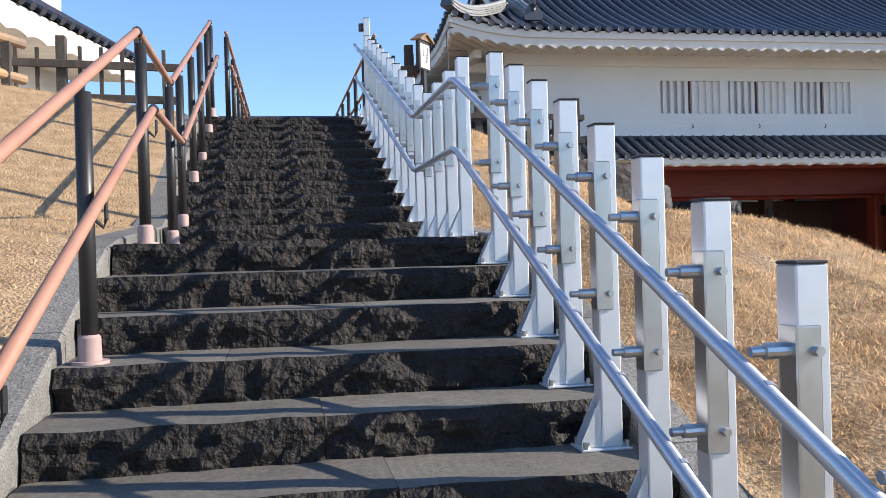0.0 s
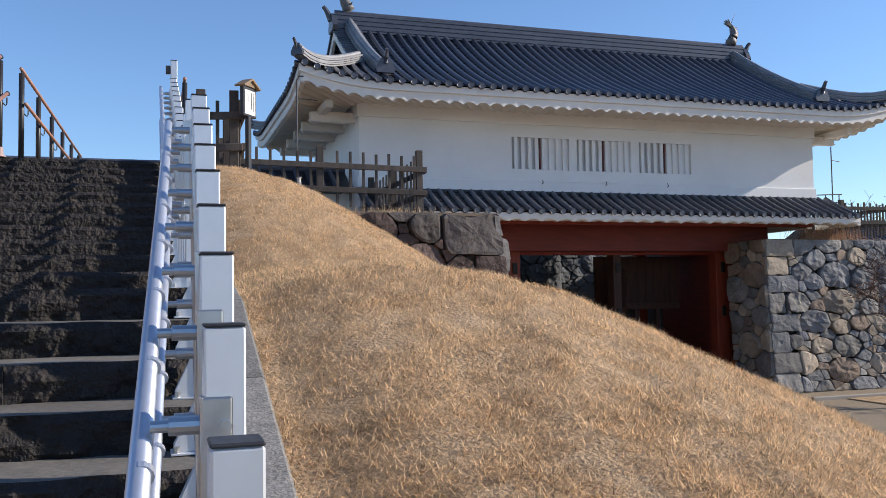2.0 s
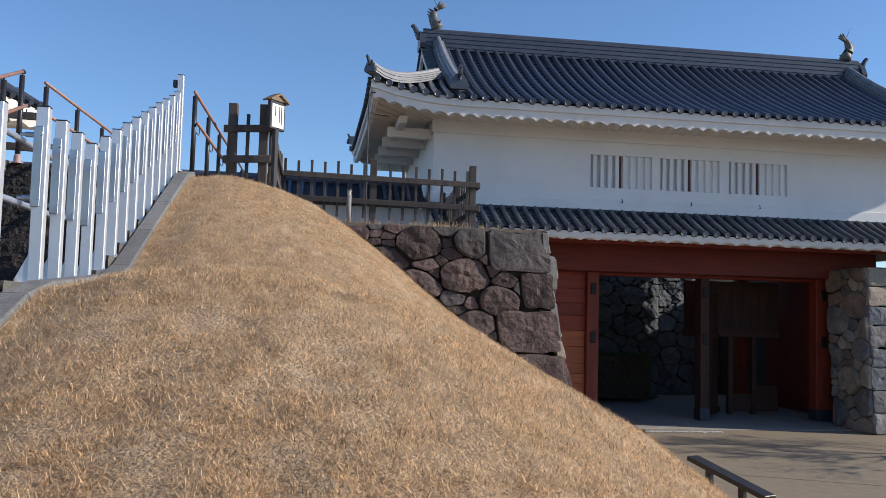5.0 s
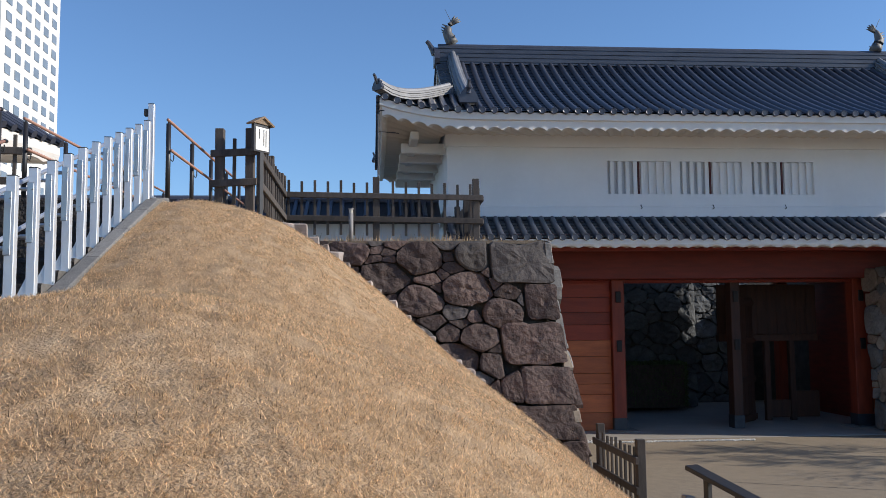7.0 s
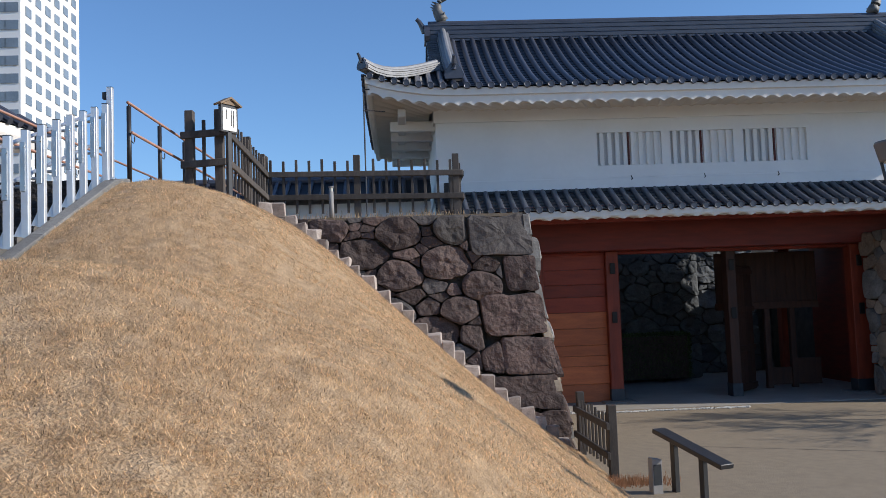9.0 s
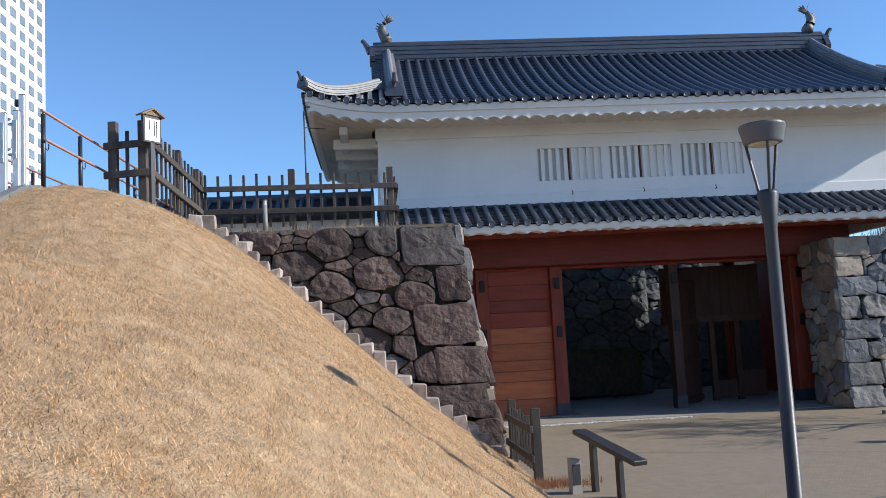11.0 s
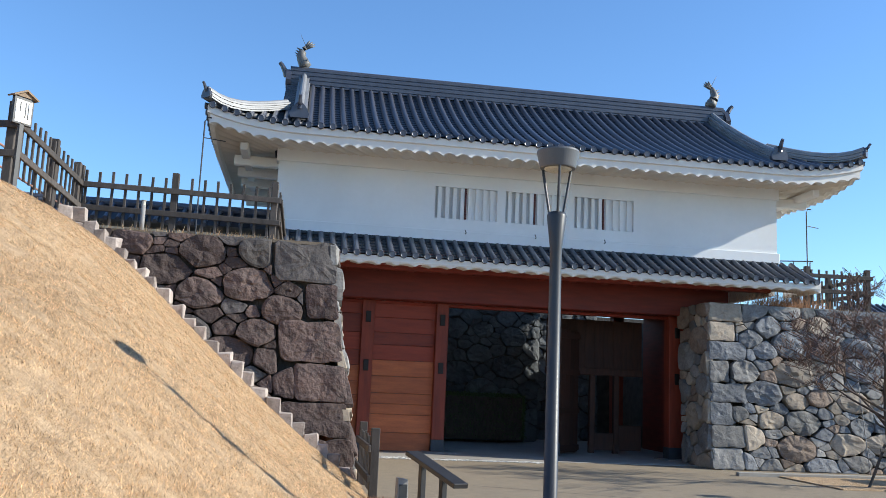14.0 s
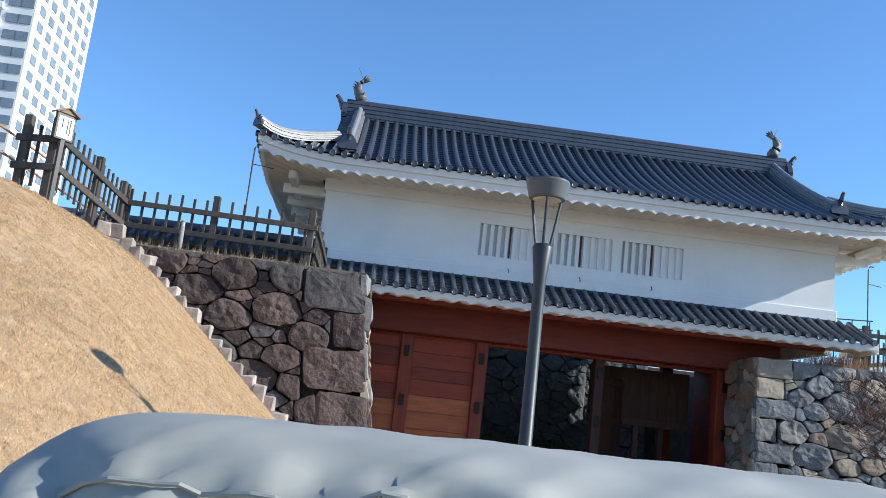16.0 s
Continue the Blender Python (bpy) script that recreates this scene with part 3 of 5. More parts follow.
CX, CY = (GX0 + GX1) / 2, (EY0 + EY1) / 2
HALF = CY - EY0
ROOF_Z, ROOF_H = 7.55, 2.58
RIDGE0, RIDGE1 = 6.30, 19.20
HIP = RIDGE0 - EX0


def lift(x, y):
    a = max(0.0, (abs(x - CX) - (GX1 - GX0) / 2 + 0.6) / 2.35)
    b = max(0.0, (abs(y - CY) - 2.3) / 2.3)
    return 0.34 * a ** 2.2 * min(1.0, b) ** 2


def slope(t):
    return 0.74 * t + 0.26 * t * t


def roof_front(x, t, flip=1):
    y = EY0 + HALF * t
    z = ROOF_Z + ROOF_H * slope(t) + lift(x, y) * (1 - t) ** 2
    return Vector((x, y if flip > 0 else 2 * CY - y, z))


def roof_side(y, t, flip=1):
    x = EX0 + HALF * t
    z = ROOF_Z + ROOF_H * slope(t) + lift(x, y) * (1 - t) ** 2
    return Vector((x if flip > 0 else 2 * CX - x, y, z))


def t_end_front(x):
    d = min(x - EX0, EX1 - x)
    return 1.0 if d >= HIP else d / HALF


roof = thing("main_roof", "dark smoked-tile hip-and-gable roof with upturned corners", "roof", kind="structure")


def strip_surface(us, f, ends, steps, mat, name):
    """The tiled bed: pan tiles overlapping in low steps."""
    bm = bmesh.new()
    cols = []
    for u in us:
        te = max(0.02, ends(u))
        col = []
        for k in range(steps + 1):
            t = te * k / steps
            p = f(u, t)
            col.append(bm.verts.new(p + Vector((0, 0, 0.0))))
            if k < steps:
                col.append(bm.verts.new(f(u, te * (k + 0.97) / steps) + Vector((0, 0, -0.022))))
        cols.append(col)
    for a, b in zip(cols, cols[1:]):
        for i in range(len(a) - 1):
            bm.faces.new((a[i], b[i], b[i + 1], a[i + 1]))
    bmesh.ops.recalc_face_normals(bm, faces=bm.faces)
    return part(name, bm, mat, roof)


def row_mesh(f, u, te, side, r=0.075, n=10):
    """One row of round cover tiles with its eave disc."""
    bm = bmesh.new()
    m = 6
    prev = None
    pts = [f(u, te * k / n) for k in range(n + 1)]
    for k, p in enumerate(pts):
        d = (pts[min(n, k + 1)] - pts[max(0, k - 1)]).normalized()
        up = side.cross(d).normalized()
        if up.z < 0:
            up = -up
        cur = [bm.verts.new(p + side * (r * math.cos(math.pi * i / m)) + up * (r * 1.05 * math.sin(math.pi * i / m))) for i in range(m + 1)]
        if prev:
            for i in range(m):
                bm.faces.new((prev[i], prev[i + 1], cur[i + 1], cur[i]))
        prev = cur
    return bm


def eave_disc(p, out, r=0.082):
    bm = bmesh.new()
    side = Vector((out.y, -out.x, 0))
    up = Vector((0, 0, 1))
    rings = []
    for d, k in ((-0.03, 1.0), (0.035, 1.0), (0.045, 0.88), (0.038, 0.74)):
        rings.append(ring(bm, p + out * d, side, up, r * k, 12))
    for a, b in zip(rings, rings[1:]):
        for i in range(12):
            bm.faces.new((a[i], a[(i + 1) % 12], b[(i + 1) % 12], b[i]))
    bm.faces.new(rings[-1])
    return bm


PITCH = 0.285
n_rows = int((EX1 - EX0) / PITCH)
us = [EX0 + (EX1 - EX0) * i / 60 for i in range(61)]
for flip in (1, -1):
    f = lambda u, t, s=flip: roof_front(u, t, s)
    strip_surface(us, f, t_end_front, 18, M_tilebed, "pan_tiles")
    for i in range(n_rows):
        x = EX0 + 0.16 + i * (EX1 - EX0 - 0.32) / (n_rows - 1)
        te = t_end_front(x)
        if te < 0.03:
            continue
        row = part("cover_tile", row_mesh(f, x, te, Vector((1, 0, 0))), M_tile, roof, smooth=True)
        p = f(x, 0.0)
        part("eave_tile", eave_disc(p + Vector((0, 0, 0.01)), Vector((0, -flip, 0))), M_tile, row)
n_side = int((EY1 - EY0) / PITCH)
for flip in (1, -1):
    f = lambda u, t, s=flip: roof_side(u, t, s)
    end = lambda y: min(HIP / HALF, min(y - EY0, EY1 - y) / HALF)
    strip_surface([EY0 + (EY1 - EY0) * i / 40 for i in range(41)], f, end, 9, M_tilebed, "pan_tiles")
    for i in range(n_side):
        y = EY0 + 0.16 + i * (EY1 - EY0 - 0.32) / (n_side - 1)
        te = end(y)
        if te < 0.03:
            continue
        row = part("cover_tile", row_mesh(f, y, te, Vector((0, 1, 0)), n=6), M_tile, roof, smooth=True)
        part("eave_tile", eave_disc(f(y, 0.0) + Vector((0, 0, 0.01)), Vector((-flip, 0, 0))), M_tile, row)


def ridge_bar(points, w0, w1, h, layers, name, cap=0.07, mat=None):
    """A built-up ridge: stacked flat tiles with a round cap."""
    bm = bmesh.new()
    for k in range(layers):
        z0, z1 = h * k / layers + 0.004, h * (k + 1) / layers - 0.006
        w = w0 + (w1 - w0) * k / max(1, layers - 1) + (0.022 if k % 2 else 0.0)
        rings = []
        for i, p in enumerate(points):
            d = (points[min(len(points) - 1, i + 1)] - points[max(0, i - 1)])
            s = Vector((d.y, -d.x, 0)).normalized()
            rings.append([bm.verts.new(p + s * a + Vector((0, 0, b))) for a, b in ((-w, z0), (w, z0), (w, z1), (-w, z1))])
        for a, b in zip(rings, rings[1:]):
            for i in range(4):
                bm.faces.new((a[i], a[(i + 1) % 4], b[(i + 1) % 4], b[i]))
        bm.faces.new(rings[0][::-1])
        bm.faces.new(rings[-1])
    tube(bm, [p + Vector((0, 0, h + cap * 0.3)) for p in points], cap, 10)
    bmesh.ops.recalc_face_normals(bm, faces=bm.faces)
    return part(name, bm, mat or M_tile, roof)


RZ = ROOF_Z + ROOF_H
ridge_bar([Vector((RIDGE0 - 0.42 + (RIDGE1 - RIDGE0 + 0.84) * i / 8, CY, RZ - 0.12)) for i in range(9)], 0.21, 0.14, 0.54, 8, "main_ridge", 0.085, M_tile)


def onigawara(at, out, s=1.0):
    """Ridge-end ornament tile: shouldered shield with a curled horn."""
    bm = bmesh.new()
    side = Vector((out.y, -out.x, 0))
    prof = [(-0.26, 0), (-0.30, 0.12), (-0.22, 0.30), (-0.12, 0.44), (0, 0.50), (0.12, 0.44), (0.22, 0.30), (0.30, 0.12), (0.26, 0)]
    fr = [bm.verts.new(Vector(at) + side * (a * s) + Vector((0, 0, b * s)) + out * 0.07 * s) for a, b in prof]
    bk = [bm.verts.new(Vector(at) + side * (a * s) + Vector((0, 0, b * s)) - out * 0.07 * s) for a, b in prof]
    bm.faces.new(fr)
    bm.faces.new(bk[::-1])
    for i in range(len(prof)):
        j = (i + 1) % len(prof)
        bm.faces.new((fr[i], bk[i], bk[j], fr[j]))
    tube(bm, [Vector(at) + Vector((0, 0, 0.30 * s)) + out * 0.05 * s, Vector(at) + Vector((0, 0, 0.46 * s)) + out * 0.12 * s, Vector(at) + Vector((0, 0, 0.60 * s)) + out * 0.20 * s, Vector(at) + Vector((0, 0, 0.66 * s)) + out * 0.26 * s], [0.09 * s, 0.075 * s, 0.06 * s, 0.055 * s], 8)
    bmesh.ops.recalc_face_normals(bm, faces=bm.faces)
    return part("ridge_end_tile", bm, M_tile, roof)


def shachi(at, face):
    """Leaping fish finial on the ridge, as one plain shape."""
    bm = bmesh.new()
    a = Vector(at)
    pts, rad = [], []
    for k in range(9):
        t = k / 8
        x = face * (0.20 - 0.34 * t + 0.62 * max(0, t - 0.45) ** 1.3 * 1.1)
        pts.append(a + Vector((x, 0, 0.06 + 0.68 * t)))
        rad.append(0.15 * (1 - t) ** 0.6 + 0.045)
    tube(bm, pts, rad, 8)
    for k, (dx, dz) in enumerate(((0.26, 0.10), (0.20, 0.16), (0.10, 0.20), (0.28, 0.02))):
        p = pts[-1]
        tube(bm, [p - Vector((0, 0, 0.06)), p + Vector((face * dx * 0.6, 0, dz * 0.55)), p + Vector((face * dx, 0.0, dz))], [0.06, 0.045, 0.008], 6)
    for k in range(1, 7):
        p = pts[k]
        tube(bm, [p, p + Vector((-face * 0.20, 0, 0.10))], [0.06, 0.01], 5)
    for s in (-1, 1):
        tube(bm, [pts[1], pts[1] + Vector((face * 0.1, s * 0.22, 0.12))], [0.07, 0.01], 5)
    tube(bm, [pts[-1], pts[-1] + Vector((-face * 0.20, 0, 0.40))], [0.010, 0.005], 5)
    for v in bm.verts:
        v.co = a + (v.co - a) * 0.95
    return tagged(part("roof_finial", bm, M_finial, smooth=True), "dark tile leaping-fish finial on the roof ridge", "finial", "finials on the ridge")


for sx, xe in ((-1, RIDGE0), (1, RIDGE1)):
    shachi((xe + sx * 0.18, CY, RZ + 0.49), -sx)
    onigawara((xe + sx * 0.46, CY, RZ - 0.12), Vector((sx, 0, 0)), 1.1)
    for sy in (1, -1):
        # descending ridge along the gable edge
        pts = []
        xr = xe + sx * 0.0
        for k in range(9):
            t = 1 - 0.86 * k / 8
            p = roof_front(xr, t, sy)
            pts.append(p + Vector((0, 0, 0.02)))
        # descending and corner ridges use the tile with sun brightness painted in
        ridge_bar(pts, 0.17, 0.13, 0.26, 4, "descending_ridge", 0.08, M_tile_silver)
        onigawara(pts[-1] + Vector((0, -0.10 * sy, 0.02)), Vector((0, -sy, 0)), 0.82)
        # corner ridge
        pts = []
        for k in range(9):
            t = 0.40 * (1 - k / 8)
            x = EX0 + HALF * t if sx < 0 else EX1 - HALF * t
            p = roof_front(x, t, sy)
            pts.append(p + Vector((0, 0, 0.02 + 0.10 * (k / 8) ** 3)))
        ridge_bar(pts, 0.14, 0.11, 0.20, 4, "corner_ridge", 0.075, M_tile_silver)
        out = Vector((sx, -sy, 0)).normalized()
        onigawara(pts[-1] + out * 0.0, out, 0.55)
    # tiles that oversail the gable, in overlapping courses
    for sy in (1, -1):
        for k in range(16):
            t0, t1 = 0.40 + 0.60 * k / 16, 0.40 + 0.60 * (k + 1) / 16
            bm = bmesh.new()
            ring_a, ring_b = [], []
            for rr_, t, dz in ((ring_a, t0, 0.055), (ring_b, t1, 0.015)):
                p = roof_front(xe, t, sy)
                rr_ += [bm.verts.new(p + Vector((sx * dx, 0, dz + b))) for dx, b in ((0.14, 0.0), (0.30, 0.02), (0.50, 0.0), (0.50, -0.05), (0.14, -0.05))]
            for i in range(5):
                bm.faces.new((ring_a[i], ring_a[(i + 1) % 5], ring_b[(i + 1) % 5], ring_b[i]))
            bm.faces.new(ring_a[::-1])
            bm.faces.new(ring_b)
            bmesh.ops.recalc_face_normals(bm, faces=bm.faces)
            part("gable_tile", bm, M_tile, roof)
    # gable wall and barge boards
    bm = bmesh.new()
    tri_ = []
    for k in range(-10, 11):
        t = 1 - abs(k) / 10 * 0.70
        p = roof_front(xe, t, 1 if k <= 0 else -1)
        tri_.append(p - Vector((0, 0, 0.06)))
    for off in (0.0, 0.14):
        vs = [bm.verts.new(p + Vector((-sx * (0.30 + off), 0, 0))) for p in tri_]
        bm.faces.new(vs)
    part("gable_wall", bm, M_plaster, roof)
    for sy in (1, -1):
        bm = bmesh.new()
        rr = []
        for k in range(9):
            t = 1 - 0.72 * k / 8
            p = roof_front(xe, t, sy)
            rr.append([bm.verts.new(p + Vector((sx * a, 0, b))) for a, b in ((0.36, -0.04), (0.44, -0.04), (0.44, -0.30), (0.36, -0.30))])
        for a, b in zip(rr, rr[1:]):
            for i in range(4):
                bm.faces.new((a[i], a[(i + 1) % 4], b[(i + 1) % 4], b[i]))
        part("barge_board", bm, M_eave_plaster, roof)

# wavy plastered eaves
WAVE = 0.36


def eave_profile(name, length, f):
    """Plaster eave: f(s, out, dz) gives the place; out runs from the tile edge back to the wall."""
    bm = bmesh.new()
    n = int(length / WAVE) * 10
    prev = None
    for i in range(n + 1):
        s = length * i / n
        w = 0.08 * abs(math.sin(math.pi * s / WAVE)) ** 0.8
        cur = [bm.verts.new(f(s, o, dz)) for o, dz in ((0.04, -0.03), (0.04, -0.20), (0.10, -0.22), (0.10, -0.45 + w), (0.20, -0.45 + w), (0.23, -0.33 + w), (1.62, -0.29 + w * 0.4))]
        if prev:
            for j in range(len(cur) - 1):
                bm.faces.new((prev[j], cur[j], cur[j + 1], prev[j + 1]))
        prev = cur
    bmesh.ops.recalc_face_normals(bm, faces=bm.faces)
    # faces behind the wavy edge get the plaster with painted bounce tint
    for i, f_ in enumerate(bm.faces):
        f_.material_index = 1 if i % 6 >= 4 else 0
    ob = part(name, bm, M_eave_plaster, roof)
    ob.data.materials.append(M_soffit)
    return ob


def mitre(s, o, length):
    return o + s * (1 - 2 * o / length)


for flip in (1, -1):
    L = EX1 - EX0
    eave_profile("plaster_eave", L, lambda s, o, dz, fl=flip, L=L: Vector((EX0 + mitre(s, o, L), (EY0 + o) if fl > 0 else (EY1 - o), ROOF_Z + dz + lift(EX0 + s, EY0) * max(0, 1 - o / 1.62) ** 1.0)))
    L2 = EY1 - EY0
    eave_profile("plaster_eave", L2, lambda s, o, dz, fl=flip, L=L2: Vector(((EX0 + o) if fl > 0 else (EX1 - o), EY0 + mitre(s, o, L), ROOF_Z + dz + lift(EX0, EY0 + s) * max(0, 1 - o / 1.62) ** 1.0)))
# plastered brackets under the side eaves
for sx in (0, 1):
    for k in range(5):
        y = GY + 0.35 + 1.35 * k
        x0, x1 = (GX0 - 1.15, GX0 + 0.02) if sx == 0 else (GX1 - 0.02, GX1 + 1.15)
        part("eave_bracket", boxm(x0, x1, y, y + 0.2, 6.88, 7.14, 0.02), M_eave_plaster, roof)
    x0 = GX0 - 0.95 if sx == 0 else GX1 + 0.75
    part("eave_purlin", boxm(x0, x0 + 0.2, GY - 0.6, GYB + 0.6, 7.04, 7.24, 0.02), M_eave_plaster, roof)

# skirt roof over the gate passage
SKX0, SKX1 = GX0 - 0.1, GX1 + 0.55
skirt = thing("skirt_roof", "narrow dark-tiled skirt roof above the gate opening", "roof", kind="structure")
SY0, SY1, SZ0, SZ1 = 20.18, GY + 0.02, 4.55, 5.17


def skirt_pt(x, t):
    return Vector((x, SY0 + (SY1 - SY0) * t, SZ0 + (SZ1 - SZ0) * (0.85 * t + 0.15 * t * t)))


bm = bmesh.new()
steps = 6
for k in range(steps):
    a0, a1 = skirt_pt(0, k / steps), skirt_pt(0, (k + 1) / steps)
    vs = [bm.verts.new((x, p.y, p.z + dz)) for x, p, dz in ((SKX0, a0, 0), (SKX1, a0, 0), (SKX1, a1, -0.02), (SKX0, a1, -0.02))]
    bm.faces.new(vs)
    if k:
        vs2 = [bm.verts.new((x, a0.y, a0.z + dz)) for x, dz in ((SKX0, -0.02), (SKX1, -0.02), (SKX1, 0), (SKX0, 0))]
        bm.faces.new(vs2)
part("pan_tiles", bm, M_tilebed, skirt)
n_rows = int((SKX1 - SKX0) / PITCH)
proto = None
for i in range(n_rows):
    x = SKX0 + 0.14 + i * (SKX1 - SKX0 - 0.28) / (n_rows - 1)
    if proto is None:
        proto = row_mesh(lambda u, t: skirt_pt(0, t), 0, 1.0, Vector((1, 0, 0)), n=5)
        me = bpy.data.meshes.new("cover_tile")
        proto.to_mesh(me)
        me.materials.append(M_tile)
        me.polygons.foreach_set("use_smooth", [True] * len(me.polygons))
        dm = bpy.data.meshes.new("eave_tile")
        ed = eave_disc(skirt_pt(0, 0) + Vector((0, 0, 0.01)), Vector((0, -1, 0)))
        ed.to_mesh(dm)
        dm.materials.append(M_tile)
    row = share("cover_tile", me, skirt, pose(x, 0, 0))
    share("eave_tile", dm, row, pose(0, 0, 0))
part("top_batten", boxm(SKX0, GX1, GY - 0.055, GY - 0.052 + 0.05, 5.13, 5.2), M_tilebed, skirt)
bm = bmesh.new()
n = 240
prev = None
for i in range(n + 1):
    x = SKX0 + (SKX1 - SKX0) * i / n
    w = 0.07 * abs(math.sin(math.pi * (x - SKX0) / 0.45)) ** 0.8
    cur = [bm.verts.new((x, SY0 + o, SZ0 + dz)) for o, dz in ((0.03, -0.03), (0.03, -0.16), (0.06, -0.26 + w), (0.5, -0.2 + w), (1.2, -0.16))]
    if prev:
        for j in range(4):
            bm.faces.new((prev[j], cur[j], cur[j + 1], prev[j + 1]))
    prev = cur
bmesh.ops.recalc_face_normals(bm, faces=bm.faces)
part("plaster_eave", bm, M_eave_plaster, skirt)
part("end_board", boxm(SKX1 - 0.06, SKX1 + 0.02, SY0 + 0.05, GY + 0.6, SZ0 - 0.26, SZ0 + 0.02, 0.01), M_eave_plaster, skirt)

# timber gate below
WY = 22.80
wood = thing("timber_gate", "red-brown timber castle gate with open doors and iron fittings", "gate", kind="structure")
part("lintel_beam", boxm(7.35, 18.6, 22.2, 22.75, 3.66, 4.62, 0.02), M_red, wood)
part("upper_beam", boxm(7.4, 19.2, 20.95, 21.2, 4.30, 4.60, 0.015), M_red, wood)
part("sill_beam", boxm(7.4, 18.6, 22.75, 23.0, 3.58, 3.66, 0.01), M_red, wood)
for k in range(13):
    x = 7.6 + 0.9 * k
    part("joist", boxm(x, x + 0.2, 20.72, 27.5, 4.40, 4.60, 0.012), M_red, wood)
bm = bmesh.new()
for k in range(28):
    box(bm, 7.2, 18.9, 20.42 + 0.26 * k, 20.42 + 0.26 * k + 0.255, 4.62, 4.66)
part("upper_floor_planks", bm, M_red, wood)
POSTS = [(8.30, 0.34, WY - 0.15), (10.32, 0.34, WY - 0.18), (13.66, 0.26, WY + 0.0), (17.02, 0.44, WY - 0.18)]
for x, w, y in POSTS:
    # the post at 13.66 also gets the timber with shade in its colour
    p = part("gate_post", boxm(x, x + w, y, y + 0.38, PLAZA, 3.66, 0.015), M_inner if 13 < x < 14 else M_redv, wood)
    part("metal_shoe", boxm(x - 0.012, x + w + 0.012, y - 0.012, y + 0.392, PLAZA, PLAZA + 0.36, 0.006), M_copper, p, "dark metal shoe")
    for z in (3.05, 1.75):
        part("iron_fitting", boxm(x + w / 2 - 0.07, x + w / 2 + 0.07, y - 0.045, y - 0.001, z, z + 0.30, 0.012), M_ironfit, p, "black iron fitting")
part("footing_stone", boxm(10.05, 10.95, WY - 0.5, WY + 0.4, PLAZA - 0.1, PLAZA + 0.05, 0.03), M_granite, wood)
part("footing_stone", boxm(16.8, 17.6, WY - 0.5, WY + 0.4, PLAZA - 0.1, PLAZA + 0.05, 0.03), M_granite, wood)


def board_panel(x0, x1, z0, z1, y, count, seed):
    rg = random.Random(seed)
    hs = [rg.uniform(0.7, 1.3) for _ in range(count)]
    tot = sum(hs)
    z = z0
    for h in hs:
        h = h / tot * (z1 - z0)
        # below 1.75 the bounce-lit copy, above it the redder one
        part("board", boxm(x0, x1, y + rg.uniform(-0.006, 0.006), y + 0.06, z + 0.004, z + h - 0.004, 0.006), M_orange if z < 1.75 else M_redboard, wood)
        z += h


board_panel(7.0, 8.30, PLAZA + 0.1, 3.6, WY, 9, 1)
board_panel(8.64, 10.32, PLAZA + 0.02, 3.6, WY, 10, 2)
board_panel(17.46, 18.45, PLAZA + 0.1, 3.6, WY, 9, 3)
WYR = WY + 1.7
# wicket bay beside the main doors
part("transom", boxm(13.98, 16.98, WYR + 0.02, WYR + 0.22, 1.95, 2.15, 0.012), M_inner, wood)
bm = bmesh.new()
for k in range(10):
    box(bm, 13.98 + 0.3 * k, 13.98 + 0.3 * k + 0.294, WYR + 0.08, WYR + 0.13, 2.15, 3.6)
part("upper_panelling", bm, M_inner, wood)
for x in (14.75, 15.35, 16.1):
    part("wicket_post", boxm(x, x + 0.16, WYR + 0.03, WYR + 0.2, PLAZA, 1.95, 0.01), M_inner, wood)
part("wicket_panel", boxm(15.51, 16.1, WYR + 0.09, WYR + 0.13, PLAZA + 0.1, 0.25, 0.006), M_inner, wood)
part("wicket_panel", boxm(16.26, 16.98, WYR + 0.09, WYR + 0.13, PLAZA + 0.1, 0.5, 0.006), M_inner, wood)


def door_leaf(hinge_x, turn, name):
    leaf = thing(name, "tall brown plank door leaf standing open, toned darker for the passage shade", "door", at=(hinge_x, WY + 0.3, PLAZA + 0.06), turn=turn, kind="structure")
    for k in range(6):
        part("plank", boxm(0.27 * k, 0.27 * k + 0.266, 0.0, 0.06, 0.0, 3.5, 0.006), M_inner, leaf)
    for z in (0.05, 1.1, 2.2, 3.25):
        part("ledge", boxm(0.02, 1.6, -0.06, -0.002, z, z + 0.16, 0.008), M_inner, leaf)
    return leaf


door_leaf(13.80, 47, "door_1")
door_leaf(10.55, 84, "door_2")
# passage sides
part("passage_wall", boxm(7.2, 7.4, WY + 0.2, 27.5, PLAZA, 4.40), M_red, wood)
part("passage_wall", boxm(18.2, 18.4, WY + 0.2, 27.5, PLAZA, 4.40), M_red, wood)
for x in (8.0, 17.0):
    part("rear_post", boxm(x, x + 0.36, 27.1, 27.46, PLAZA, 4.40, 0.015), M_redv, wood)

# threshold paving and white gravel drain
tagged(part("threshold_paving", boxm(8.0, 18.2, 21.0, 30.6, PLAZA - 0.1, PLAZA + 0.015, 0.006), M_concrete), "pale concrete paving under the gate", "paving", kind="structure")


# ---- silver handrail beside the stairs ----
def stair_z(y):
    """Height of the tread under y."""
    if y < LAND_Y:
        return EDGE_Z + math.floor((y - EDGE_Y) / RUN + 1e-6) * RISE
    if y < UP_Y:
        return LAND_Z
    return min(LAND_Z + 11 * RISE_UP, LAND_Z + (1 + math.floor((y - UP_Y) / RUN + 1e-6)) * RISE_UP)


def post_x(y):
    return min(1.21, 1.112 + 0.0323 * (y - 1.312))


